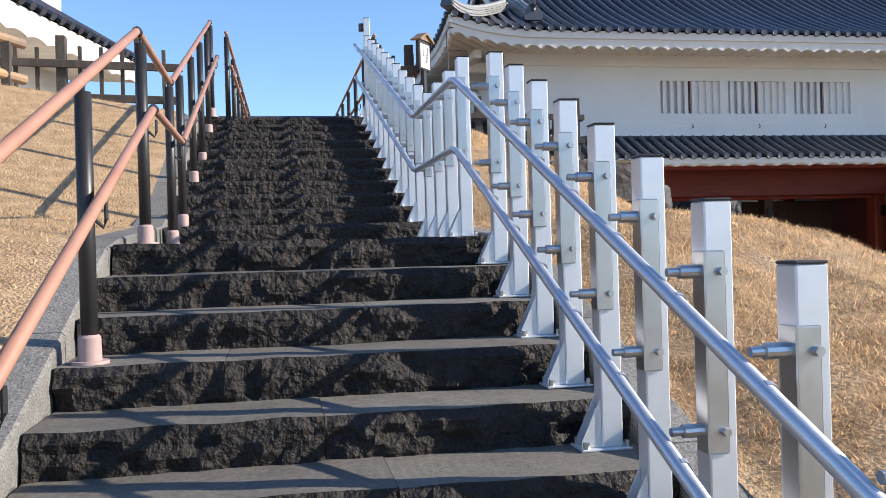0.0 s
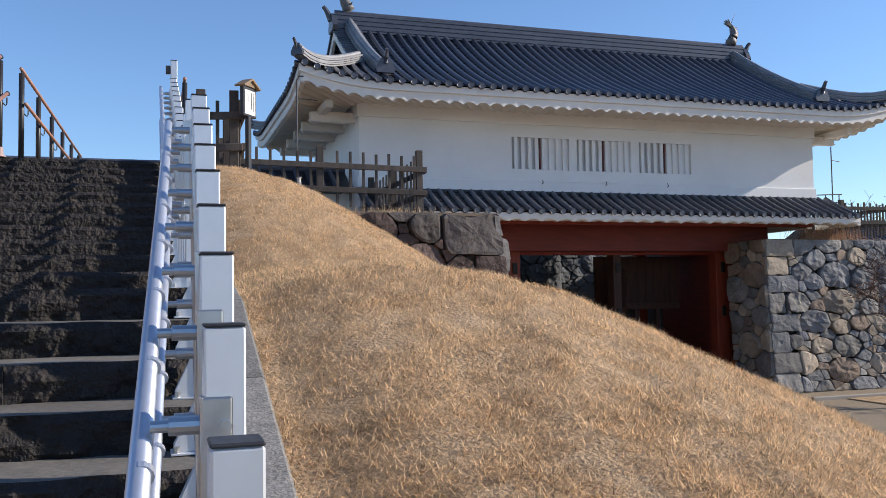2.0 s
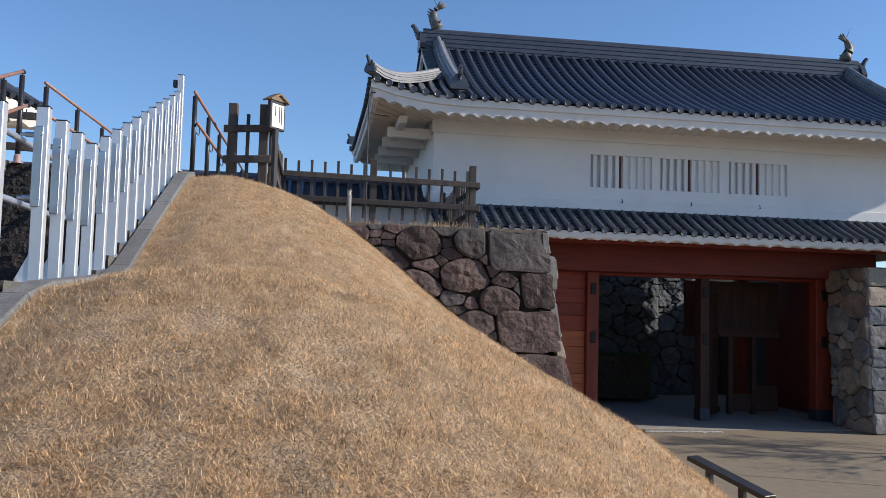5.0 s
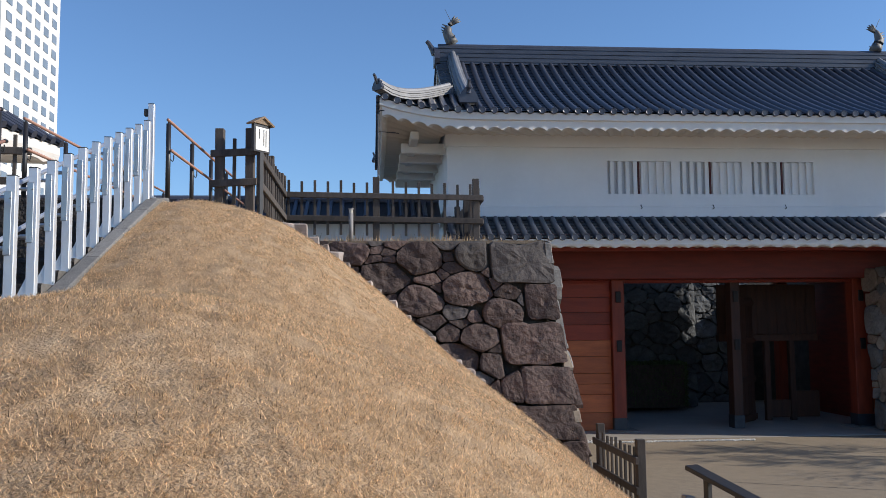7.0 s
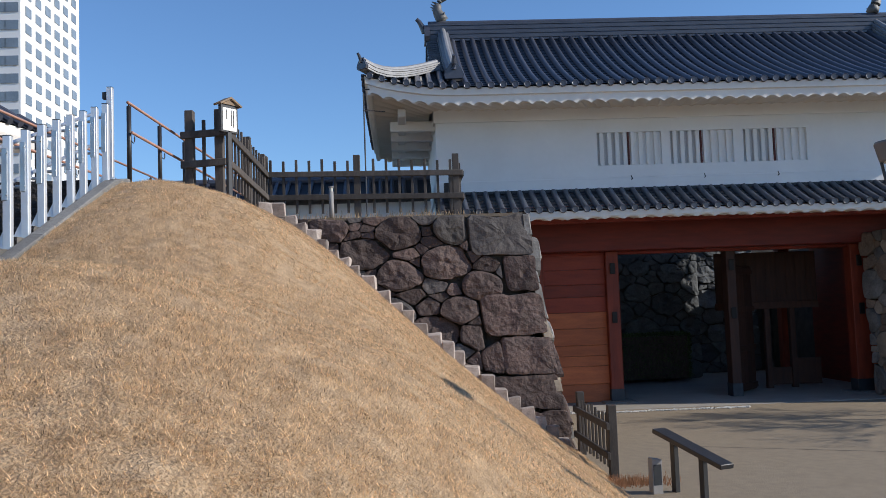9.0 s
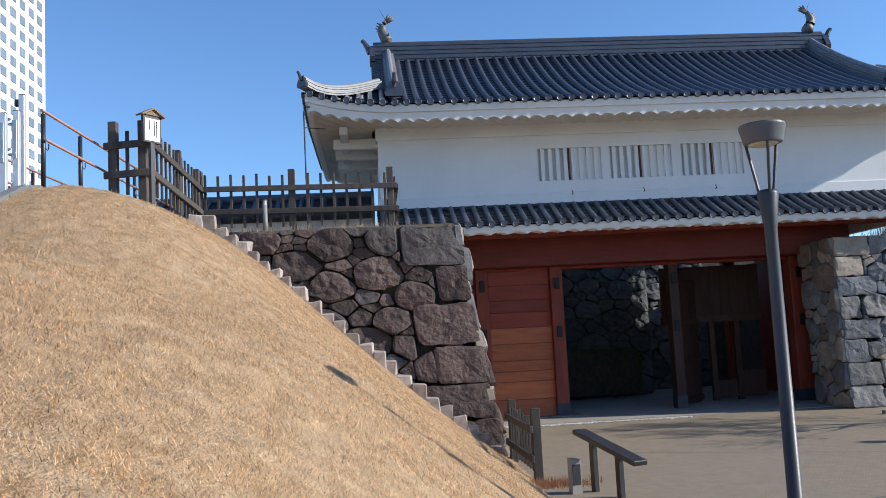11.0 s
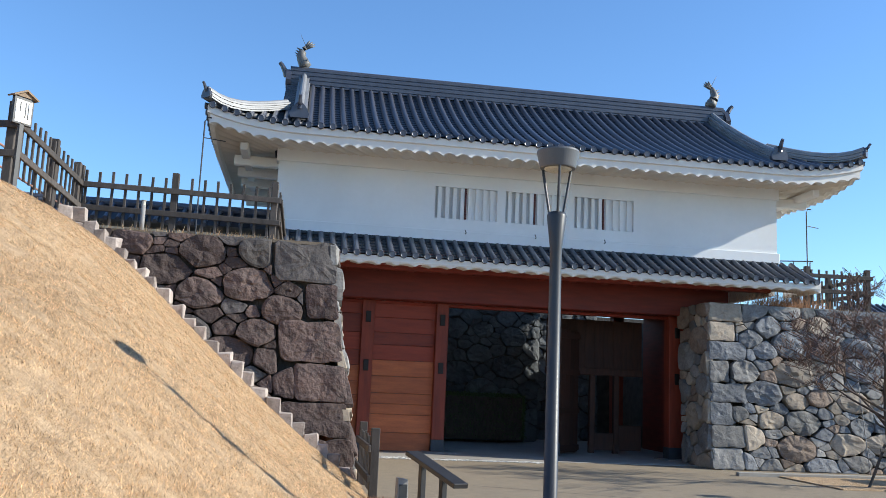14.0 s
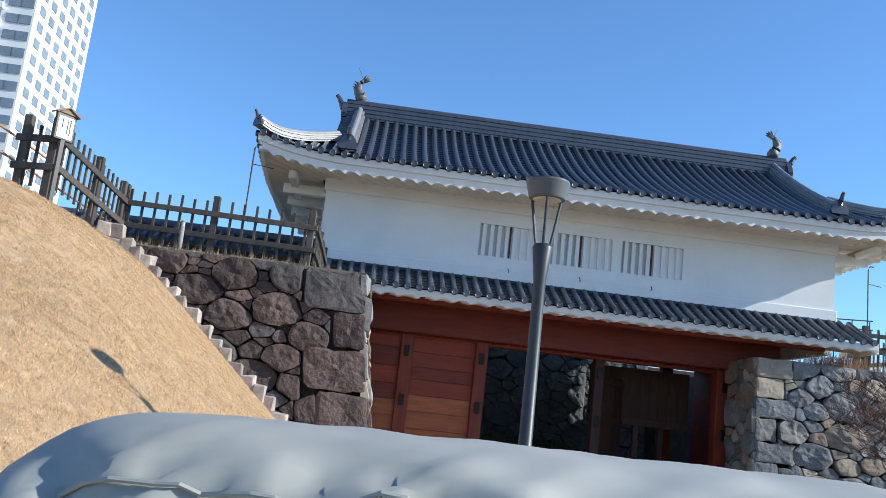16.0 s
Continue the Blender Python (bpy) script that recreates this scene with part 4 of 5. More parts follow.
def silver_post(height, plain=False):
    post = thing("handrail_post", "square silver aluminium handrail post bolted to a stone step", "handrail post", "silver handrail posts")
    w = 0.036
    shaft = part("shaft", boxm(-w, w, -w, w, 0.008, height, 0.004), M_alu, post)
    part("cap", boxm(-w - 0.001, w + 0.001, -w - 0.001, w + 0.001, height + 0.0005, height + 0.007, 0.003), M_blackcap, post, "black plastic cap")
    foot = part("base_plate", boxm(-0.115, 0.06, -0.06, 0.06, 0.0, 0.008, 0.002), M_alu, post)
    bm = bmesh.new()
    for y in (-0.03, 0.022):
        vs = [bm.verts.new(p) for p in ((-w, y, 0.009), (-0.105, y, 0.009), (-0.105, y, 0.03), (-w - 0.002, y, 0.17))]
        vb = [bm.verts.new((v.co.x, y + 0.008, v.co.z)) for v in vs]
        bm.faces.new(vs)
        bm.faces.new(vb[::-1])
        for i in range(4):
            bm.faces.new((vs[i], vb[i], vb[(i + 1) % 4], vs[(i + 1) % 4]))
    part("gusset", bm, M_alu, post)
    for y in (-0.045, 0.045):
        part("bolt", tubem([(-0.095, y, 0.008), (-0.095, y, 0.03)], 0.011, 6), M_steel, foot)
        part("bolt", tubem([(0.048, y, 0.008), (0.048, y, 0.03)], 0.009, 6), M_steel, foot)
    if not plain:
        zr = height - 0.17
        plate = part("bracket_plate", boxm(-w - 0.006, w * 0.35, -w - 0.007, -w - 0.0005, zr - 0.44, zr + 0.05, 0.004), M_steel, post, "stainless steel bracket plate")
        part("bracket_side", boxm(-w - 0.007, -w - 0.0005, -w - 0.006, w * 0.5, zr - 0.44, zr + 0.05, 0.002), M_steel, plate)
        for z in (zr, zr - 0.385):
            part("bracket_arm", tubem([(-w - 0.004, -0.012, z), (-0.095, -0.012, z), (-0.0955, -0.012, z), (-0.125, -0.012, z)], [0.017, 0.017, 0.011, 0.011], 12), M_steel, plate)
            part("nut", tubem([(0.0, -w - 0.006, z), (0.0, -w - 0.022, z)], 0.011, 6), M_steel, plate)
    return post


proto_post = silver_post(1.068)
ys = [1.312 + RUN * (k - 1) for k in range(0, 10)] + [5.24, 5.64, 6.04, 6.44] + [UP_Y - 0.09 + RUN * k for k in range(1, 11)]
first = True
for y in ys:
    m = pose(post_x(y), y, stair_z(y))
    if first:
        proto_post.matrix_basis = m
        first = False
    else:
        copy_thing(proto_post, m)
tall = silver_post(1.18, True)
tall.matrix_basis = pose(1.22, UP_Y + 10 * RUN + 0.06, LAND_Z + 11 * RISE_UP)
tagged(tall, "taller silver end post at the head of the stairs", "handrail post")
part("clamp", boxm(-0.09, -0.037, -0.03, 0.03, 1.03, 1.12, 0.006), M_blackcap, tall, "black clamp")

def rail_x(y):
    return post_x(y) - 0.135


top_y = UP_Y + 10 * RUN + 0.02
rail_line = [(0.40, 3.43 - (4.86 - 0.40) * RISE / RUN), (4.86, 3.43), (6.28, 3.43), (top_y, LAND_Z + 11 * RISE_UP + 0.86)]
for nm, dz in (("upper", 0.0), ("lower", -0.385)):
    rail = thing("handrail", "round satin silver handrail pipe beside the steps", "handrail", "silver handrails")
    pts = []
    for i, (y, z) in enumerate(rail_line):
        if 0 < i < len(rail_line) - 1:
            (ya, za), (yb, zb) = rail_line[i - 1], rail_line[i + 1]
            for k in (-0.07, -0.03, 0.0, 0.03, 0.07):
                q = (ya, za) if k < 0 else (yb, zb)
                t = abs(k) / abs(q[0] - y)
                soft = 0.012 * (1 - abs(k) / 0.07) * (-1 if i == 1 else 1)
                pts.append((rail_x(y + k), y + k, z + (q[1] - z) * t + dz + soft))
        else:
            pts.append((rail_x(y), y, z + dz))
    part("pipe", tubem(pts, 0.0195, 14), M_railpipe, rail, smooth=True)
    for y in ys:
        if y < 0.6:
            continue
        z = lerp_table(rail_line, y) + dz
        part("sleeve", tubem([(rail_x(y - 0.1), y - 0.10, lerp_table(rail_line, y - 0.10) + dz), (rail_x(y - 0.085), y - 0.085, lerp_table(rail_line, y - 0.085) + dz)], 0.0212, 14), M_railpipe, rail)

# ---- brown handrail on the other side ----
LX_R = -0.58


def black_post(x, y, z, h, collar=True):
    post = thing("handrail_post", "black round handrail post with a pink-brown collar", "handrail post", "black handrail posts", at=(x, y, z))
    part("shaft", tubem([(0, 0, 0.01), (0, 0, h)], 0.030, 14), M_ironpost, post, smooth=True)
    part("bracket", tubem([(0, 0, h - 0.004), (0, 0, h + 0.015), (0, 0.0, h + 0.045)], [0.010, 0.010, 0.014], 8), M_ironpost, post)
    part("hook_bracket", tubem([(0.028, 0, h - 0.46), (0.06, 0, h - 0.49), (0.07, 0, h - 0.46), (0.07, 0, h - 0.40)], 0.008, 6), M_ironpost, post)
    if collar:
        part("collar", tubem([(0, 0, 0), (0, 0, 0.012), (0, 0, 0.0121), (0, 0, 0.095), (0, 0, 0.105)], [0.068, 0.066, 0.042, 0.040, 0.033], 40), M_collar, post, "pink-brown base collar")
    return post


left_line = [(-0.3, 3.66 - 5.15 * RISE / RUN), (4.85, 3.66), (6.3, 3.66), (top_y, LAND_Z + 11 * RISE_UP + 1.10)]
for y in (1.0, 2.2, 3.47, 4.95, 6.2, 6.9, 7.9, 8.9, 9.9, 10.5):
    z = stair_z(y)
    black_post(LX_R, y, z, lerp_table(left_line, y) - z - 0.045)
for dz, dx in ((0.0, 0.0), (-0.40, 0.07)):
    rail = thing("handrail", "brown resin-coated round handrail on black posts", "handrail", "brown handrails")
    part("pipe", tubem([(LX_R + dx, y, z + dz) for y, z in left_line], 0.021, 14), M_rust, rail, smooth=True)
    for y, z in left_line[1:]:
        part("elbow", tubem([(LX_R + dx, y - 0.04, lerp_table(left_line, y - 0.04) + dz), (LX_R + dx, y, z + dz), (LX_R + dx, y + 0.04, lerp_table(left_line, y + 0.04) + dz)], 0.0235, 12), M_ironpost, rail, "dark elbow joint")
# brown rails that go on from the head of the stairs
for x0, n_p in ((1.35, 6), (-0.42, 6)):
    a, b = Vector((x0, 10.86, 5.12)), Vector((x0 + 0.06, 18.6, 5.32))
    for dz in (0.0, -0.40):
        rail = thing("handrail", "brown round handrail leading on from the stair head", "handrail", "brown handrails")
        part("pipe", tubem([a + Vector((0.05 if dz else 0, 0, dz)), b + Vector((0.05 if dz else 0, 0, dz))], 0.02, 10), M_rust, rail, smooth=True)
    for k in range(n_p):
        p = a.lerp(b, (k + 0.03) / (n_p - 0.6))
        black_post(p.x, p.y, 4.05, p.z - 4.05 - 0.045, False)

# ---- timber fences ----
def fence_run(name, a, b, z0, z1, posts, pales, label, base=None, pale_top=1.16, rails=(0.42, 0.88), post_h=1.28, group="timber fences"):
    """Posts, two rails and pales between a and b; z0, z1: ground heights at the ends."""
    a, b = Vector((*a, 0)), Vector((*b, 0))
    ln = (b - a).length
    ang = math.degrees(math.atan2(b.y - a.y, b.x - a.x))
    fence = thing(name, label, "fence", group, at=(a.x, a.y, z0), turn=ang)
    sl = (z1 - z0) / ln
    rg = random.Random(int(ln * 100))
    for t in posts:
        x = ln * t
        part("post", boxm(x - 0.065, x + 0.065, -0.065, 0.065, sl * x - 0.3, sl * x + post_h + rg.uniform(-0.02, 0.02), 0.008), M_greywood, fence)
    for z in rails:
        bm = bmesh.new()
        vs = box(bm, -0.12, ln + 0.12, -0.115, -0.068, z - 0.055, z + 0.055)
        for v in bm.verts:
            v.co.z += sl * v.co.x
        bmesh.ops.bevel(bm, geom=list(bm.edges), offset=0.008, segments=1, affect="EDGES")
        part("rail", bm, M_greywood, fence)
    for k in range(pales):
        x = ln * (k + 0.5) / pales
        if any(abs(x - ln * t) < 0.09 for t in posts):
            continue
        h = pale_top + rg.uniform(-0.03, 0.03)
        part("pale", boxm(x - 0.026, x + 0.026, -0.066, -0.030, sl * x + 0.10, sl * x + h, 0.004), M_greywood, fence)
    return fence


fence_run("timber_fence", (2.2, 16.88), (6.02, 16.74), 4.18, 4.10, (0.0, 0.48, 0.995), 15, "weathered dark grey timber fence with pales on the stone wall", pale_top=1.16)
fence_run("timber_fence", (6.05, 16.9), (6.05, 21.0), 4.10, 4.10, (0.5, 1.0), 14, "weathered dark grey timber fence returning towards the gatehouse")
fence_run("timber_fence", (2.14, 13.05), (2.18, 16.8), 4.26, 4.18, (0.55, 0.97), 13, "weathered dark grey timber fence running back from the stair head", pale_top=1.16)
fence_run("timber_fence", (1.64, 13.03), (2.10, 13.0), 4.22, 4.24, (0.0, 1.0), 1, "short heavy dark timber fence panel at the path", post_h=1.26, pale_top=1.1)
fence_run("timber_fence", (-4.6, 13.1), (-1.25, 13.1), 4.35, 4.25, (0.02, 0.55, 0.86), 12, "weathered grey timber fence above the grass bank", pale_top=1.12)
fence_run("timber_fence", (20.35, 21.1), (22.1, 21.0), 3.95, 3.95, (0.0, 1.0), 8, "weathered grey timber fence on the stone wall", post_h=1.18, rails=(0.5, 0.92), pale_top=1.08)
fence_run("timber_fence", (22.1, 21.1), (22.1, 24.6), 3.95, 3.95, (0.5, 1.0), 14, "weathered grey timber fence on the stone wall", post_h=1.18, rails=(0.5, 0.92), pale_top=1.08)
fence_run("timber_fence", (7.92, 14.9), (7.94, 12.66), -0.30, -0.30, (0.0, 1.0), 9, "low weathered timber fence at the foot of the bank", post_h=1.06, rails=(0.30, 0.74), pale_top=0.92)
# sloping timber stair banister at the left, bark worn to orange
bann = thing("timber_banister", "timber banister worn to bare orange wood", "banister")
for dz in (0.0, -0.42):
    bm = tubem([(-4.3, 9.5, 5.28 + dz), (-2.75, 11.2, 5.02 + dz)], 0.06, 10)
    part("rail", bm, M_wornwood, bann)
for t in (0.15, 0.9):
    x, y = -4.3 + 1.55 * t, 9.5 + 1.7 * t
    part("post", boxm(x - 0.05, x + 0.05, y - 0.05, y + 0.05, 3.6, 5.25 - 0.26 * t, 0.006), M_greywood, bann)

# ---- notice board at the head of the bank ----
nb = thing("notice_board", "small roofed notice board with white text panel on a black post", "notice board", at=(2.28, 12.78, 4.20), turn=52)
part("post", boxm(-0.04, 0.04, -0.03, 0.03, -0.2, 1.05, 0.006), M_ironpost, nb)
brd = part("board", boxm(-0.17, 0.17, -0.03, 0.03, 0.88, 1.32, 0.008), M_ironpost, nb)
part("panel", boxm(-0.135, 0.135, -0.036, -0.0305, 0.91, 1.26, 0.002), M_sign, brd, "white panel with small dark writing")
for k, (x, h) in enumerate(((0.03, 0.24), (0.075, 0.26), (-0.06, 0.15))):
    part("writing", boxm(x - 0.008, x + 0.008, -0.039, -0.0365, 1.23 - h, 1.23, 0.0), M_ink, brd)
bm = bmesh.new()
fr = [bm.verts.new((x, -0.085, z)) for x, z in ((-0.22, 1.31), (0, 1.43), (0.22, 1.31), (0.20, 1.29), (0, 1.40), (-0.20, 1.29))]
bk = [bm.verts.new((v.co.x, 0.085, v.co.z)) for v in fr]
bm.faces.new((fr[0], fr[1], fr[4], fr[5]))
bm.faces.new((fr[1], fr[2], fr[3], fr[4]))
bm.faces.new((bk[1], bk[0], bk[5], bk[4]))
bm.faces.new((bk[2], bk[1], bk[4], bk[3]))
for i in range(6):
    j = (i + 1) % 6
    bm.faces.new((fr[i], bk[i], bk[j], fr[j]))
part("roof", bm, M_signwood, nb, "small brown pitched roof")
bm = bmesh.new()
g = [(-0.17, 1.31), (0, 1.395), (0.17, 1.31)]
f1 = [bm.verts.new((x, -0.05, z)) for x, z in g]
f2 = [bm.verts.new((x, 0.05, z)) for x, z in g]
bm.faces.new(f1)
bm.faces.new(f2[::-1])
for i in range(3):
    bm.faces.new((f1[i], f2[i], f2[(i + 1) % 3], f1[(i + 1) % 3]))
part("gable", bm, M_signwood, nb)

# ---- stepped edging stones between the bank and the wall ----
edging = thing("stepped_edging", "stepped row of pale weathered stone edging blocks", "edging", kind="structure")
x = 2.35
rng = random.Random(9)
while x < 7.75:
    w = rng.uniform(0.17, 0.27)
    y = 14.98
    z = min(4.30, 4.20 - 0.845 * (x + w / 2 - 2.6) + 0.13 * (1 - smoothstep(3.0, 6.0, x))) + rng.uniform(-0.045, 0.045)
    low = 0.0
    for c in range(2):
        tall_ = rng.uniform(0.26, 0.34)
        dx, dy = rng.uniform(-0.012, 0.012), rng.uniform(-0.02, 0.02)
        bm = boxm(x + dx, x + w + 0.03 + dx, y + dy, y + 0.24 + dy, z - low - tall_, z - low - 0.006, 0.018)
        for v in bm.verts:
            v.co += Vector((noise.noise(v.co * 7.0), noise.noise(v.co * 7.0 + Vector((5, 0, 0))), noise.noise(v.co * 7.0 + Vector((0, 5, 0))))) * 0.055
        part("edging_stone", bm, M_edging, edging)
        low += tall_
    x += w
bm = bmesh.new()
prev = None
for i in range(40):
    x = 2.3 + 5.3 * i / 39
    z = mound_z(x, 14.9) + 0.02
    cur = [bm.verts.new(p) for p in ((x, 15.2, z), (x, LY + 0.2, z + 0.02))]
    if prev:
        bm.faces.new((prev[0], cur[0], cur[1], prev[1]))
    prev = cur
tagged(part("bank_top", bm, M_earth), "earth strip between the edging and the wall", "ground", kind="structure")

# ---- street lamp ----
lamp = thing("street_lamp", "slim graphite park lamp with a ring head on struts", "street lamp", at=(8.80, 6.06, PLAZA))
H0 = -PLAZA
part("pole", tubem([(0, 0, 0), (0, 0, 0.02), (0, 0, 0.021), (0, 0, 2.86 + H0 - 0.35), (0, 0, 2.62 + H0), (0, 0, 2.90 + H0), (0, 0, 2.93 + H0)], [0.11, 0.11, 0.062, 0.050, 0.052, 0.085, 0.075], 20), M_lampgrey, lamp, smooth=True)
head = part("head", tubem([(0, 0, 3.315 + H0), (0, 0, 3.317 + H0), (0, 0, 3.325 + H0), (0, 0, 3.455 + H0), (0, 0, 3.472 + H0), (0, 0, 3.490 + H0)], [0.130, 0.150, 0.154, 0.186, 0.180, 0.10], 48), M_lamphead, lamp, smooth=False)
part("diffuser", tubem([(0, 0, 3.300 + H0), (0, 0, 3.314 + H0)], [0.10, 0.12], 20), M_lampglass, head, "pale glass diffuser")
for k in range(3):
    a = 2 * math.pi * k / 3 + 0.35
    c, s = math.cos(a), math.sin(a)
    part("strut", tubem([(0.068 * c, 0.068 * s, 2.925 + H0), (0.140 * c, 0.140 * s, 3.318 + H0)], 0.0125, 8), M_lampgrey, lamp)

copy_thing(lamp, pose(21.7, 12.95, PLAZA))

# ---- information panel, marker post ----
panel = thing("information_panel", "sloping dark information panel on two black legs", "information panel", at=(8.66, 11.2, PLAZA), turn=-68.5)
bm = boxm(-0.70, 0.70, -0.11, 0.11, -0.045, 0.02, 0.006)
bmesh.ops.rotate(bm, cent=(0, 0, 0), matrix=Matrix.Rotation(radians(13), 3, "Y"), verts=bm.verts)
bmesh.ops.translate(bm, vec=(0, 0, 0.66), verts=bm.verts)
part("board", bm, M_ironpost, panel)
for x in (-0.36, 0.22):
    part("leg", boxm(x - 0.045, x + 0.045, -0.04, 0.04, -0.1, 0.62 - 0.23 * x, 0.006), M_ironpost, panel)
mark = thing("marker_post", "short grey slanted-top marker post", "marker post", at=(8.24, 11.5, PLAZA), turn=12)
bm = boxm(-0.075, 0.075, -0.06, 0.06, -0.1, 0.49, 0.005)
for v in bm.verts:
    if v.co.z > 0.4:
        v.co.z -= 0.35 * (v.co.x + 0.075) * 0.5
part("body", bm, M_greypost, mark)
part("face_plate", boxm(-0.06, 0.06, -0.066, -0.0605, 0.12, 0.40, 0.002), M_lampgrey, mark)

# ---- path lights on the wall ----
for x, y, z0 in ((3.55, 16.3, 4.0),):
    pl = thing("bollard_light", "grey round bollard light on the stone wall", "bollard light", at=(x, y, z0))
    part("body", tubem([(0, 0, 0), (0, 0, 0.62)], 0.045, 14), M_greypost, pl, smooth=True)
    part("lens", tubem([(0, 0, 0.621), (0, 0, 0.70)], 0.038, 14), M_lampglass, pl, "pale lens")
    part("cap", tubem([(0, 0, 0.701), (0, 0, 0.72)], 0.05, 14), M_greypost, pl)

# ---- lightning conductors at the roof corners ----
for x in (EX0 + 0.0, EX1 - 0.35):
    lc = thing("lightning_conductor", "thin dark lightning conductor pipe at the roof corner", "conductor pipe", "conductor pipes")
    z1 = 7.55 if x < 10 else 7.0
    y = 20.0 if x < 10 else 22.2
    part("pipe", tubem([(x, y, 3.9), (x, y, z1 - 0.1), (x + 0.05, y, z1), (x + 0.15, y, z1)], 0.018, 8), M_wire, lc)
    part("bracket", tubem([(x, y, z1 - 0.5), (x + 0.5, y + 0.2, z1 - 0.5)], 0.012, 6), M_wire, lc)

# ---- thin metal railing and a cable at the far wall ----
rail_ = thing("metal_railing", "thin dark metal railing beside the gatehouse wall", "railing")
for z in (5.36, 5.12, 4.88):
    part("rail", tubem([(19.75, 21.7, z - 0.04), (20.85, 21.6, z)], 0.016, 8), M_wire, rail_)
for x in (19.8, 20.3, 20.8):
    part("post", tubem([(x, 21.68, 3.9), (x, 21.66, 5.34)], 0.016, 8), M_wire, rail_)
cable = thing("cable", "pale cable hanging down the rubble wall", "cable")
part("wire", tubem([(21.16, 20.50, 3.95), (21.2, 20.36, 3.0), (21.26, 20.22, 1.5), (21.34, 20.0, PLAZA)], 0.013, 8), M_greypost, cable)

# ---- plastered wall with tiled coping behind the fence ----
low = thing("tiled_coping_wall", "low white plaster wall with dark tiled coping", "wall", kind="structure")
part("wall", boxm(-9.0, 5.7, 22.25, 22.75, 4.0, 5.12), M_plaster, low)
bm = bmesh.new()
vs = [bm.verts.new(p) for p in ((-9, 21.6, 5.2), (5.7, 21.6, 5.2), (5.7, 22.5, 5.74), (-9, 22.5, 5.74), (5.7, 23.4, 5.2), (-9, 23.4, 5.2))]
bm.faces.new((vs[0], vs[1], vs[2], vs[3]))
bm.faces.new((vs[3], vs[2], vs[4], vs[5]))
bm.faces.new((vs[0], vs[5], vs[4], vs[1]))
part("pan_tiles", bm, M_tilebed, low)
for k in range(48):
    x = -8.8 + 0.3 * k
    part("cover_tile", tubem([(x, 21.56, 5.21), (x, 22.5, 5.77)], 0.06, 8), M_tile, low)
part("ridge", tubem([(-9, 22.5, 5.78), (5.7, 22.5, 5.78)], 0.11, 10), M_tile, low)

# ---- white turret at the left ----
turret = thing("turret", "white-plastered castle turret with dark tiled eave", "turret", at=(-4.70, -6.70, -0.73), turn=-14.6, kind="structure")
part("wall", boxm(-12, -5.3, 15.2, 24, 4.0, 8.2), M_plaster, turret)
bm = bmesh.new()
vs = [bm.verts.new(p) for p in ((-3.95, 12.5, 6.95), (-3.95, 24.5, 6.95), (-8.5, 20, 9.8), (-8.5, 16.5, 9.8), (-13, 12.5, 6.95), (-13, 24.5, 6.95))]
bm.faces.new((vs[0], vs[1], vs[2], vs[3]))
bm.faces.new((vs[0], vs[3], vs[4]))
bm.faces.new((vs[1], vs[5], vs[2]))
bm.faces.new((vs[3], vs[2], vs[5], vs[4]))
part("pan_tiles", bm, M_tilebed, turret)
for k in range(40):
    y = 12.65 + 0.3 * k
    d = min(y - 12.5, 24.5 - y, 4.0)
    part("cover_tile", tubem([(-3.92, y, 6.98), (-3.95 - d * 1.1, y, 6.98 + d * 0.69)], 0.075, 8), M_tile, turret)
bm = bmesh.new()
prev = None
for i in range(241):
    y = 12.6 + 11.8 * i / 240
    w = 0.06 * abs(math.sin(math.pi * y / 0.57)) ** 0.8
    cur = [bm.verts.new((-4.0 - o, y, 6.95 + dz)) for o, dz in ((0, -0.02), (0, -0.2), (0.06, -0.42 + w), (1.35, -0.3 + w * 0.3))]
    if prev:
        for j in range(3):
            bm.faces.new((prev[j], cur[j], cur[j + 1], prev[j + 1]))
    prev = cur
part("plaster_eave", bm, M_eave_plaster, turret)
bm = bmesh.new()
vs = [bm.verts.new(p) for p in ((-4.05, 12.6, 6.55), (-12.9, 12.6, 6.55), (-12.9, 15.2, 6.7), (-5.3, 15.2, 6.7))]
bm.faces.new(vs)
part("soffit", bm, M_eave_plaster, turret)
for y in (14.0, 16.6, 19.2):
    part("eave_bracket", boxm(-5.32, -4.3, y, y + 0.22, 6.3, 6.55, 0.02), M_eave_plaster, turret)

# ---- apartment tower far behind ----
tower = thing("apartment_tower", "tall white apartment tower with rows of windows", "apartment tower", at=(-58.4, 150.0, 0))
part("wall", boxm(-30, 0.0, 0, 27.6, 0, 96, 0.05), M_tower, tower)
pm = bpy.data.meshes.new("window")
b_ = boxm(-1.15, 1.15, -0.12, 0.1, 0, 1.65)
b_.to_mesh(pm)
b_.free()
pm.materials.append(M_towerglass)
wm = bpy.data.meshes.new("balcony_window")
b_ = boxm(-1.5, 1.5, -0.12, 0.1, 0, 1.9)
b_.to_mesh(wm)
b_.free()
wm.materials.append(M_towerglass)
sl = bpy.data.meshes.new("balcony")
b_ = boxm(-1.9, 1.9, -1.0, 0.0, -1.15, -0.02, 0.05)
b_.to_mesh(sl)
b_.free()
sl.materials.append(M_tower)
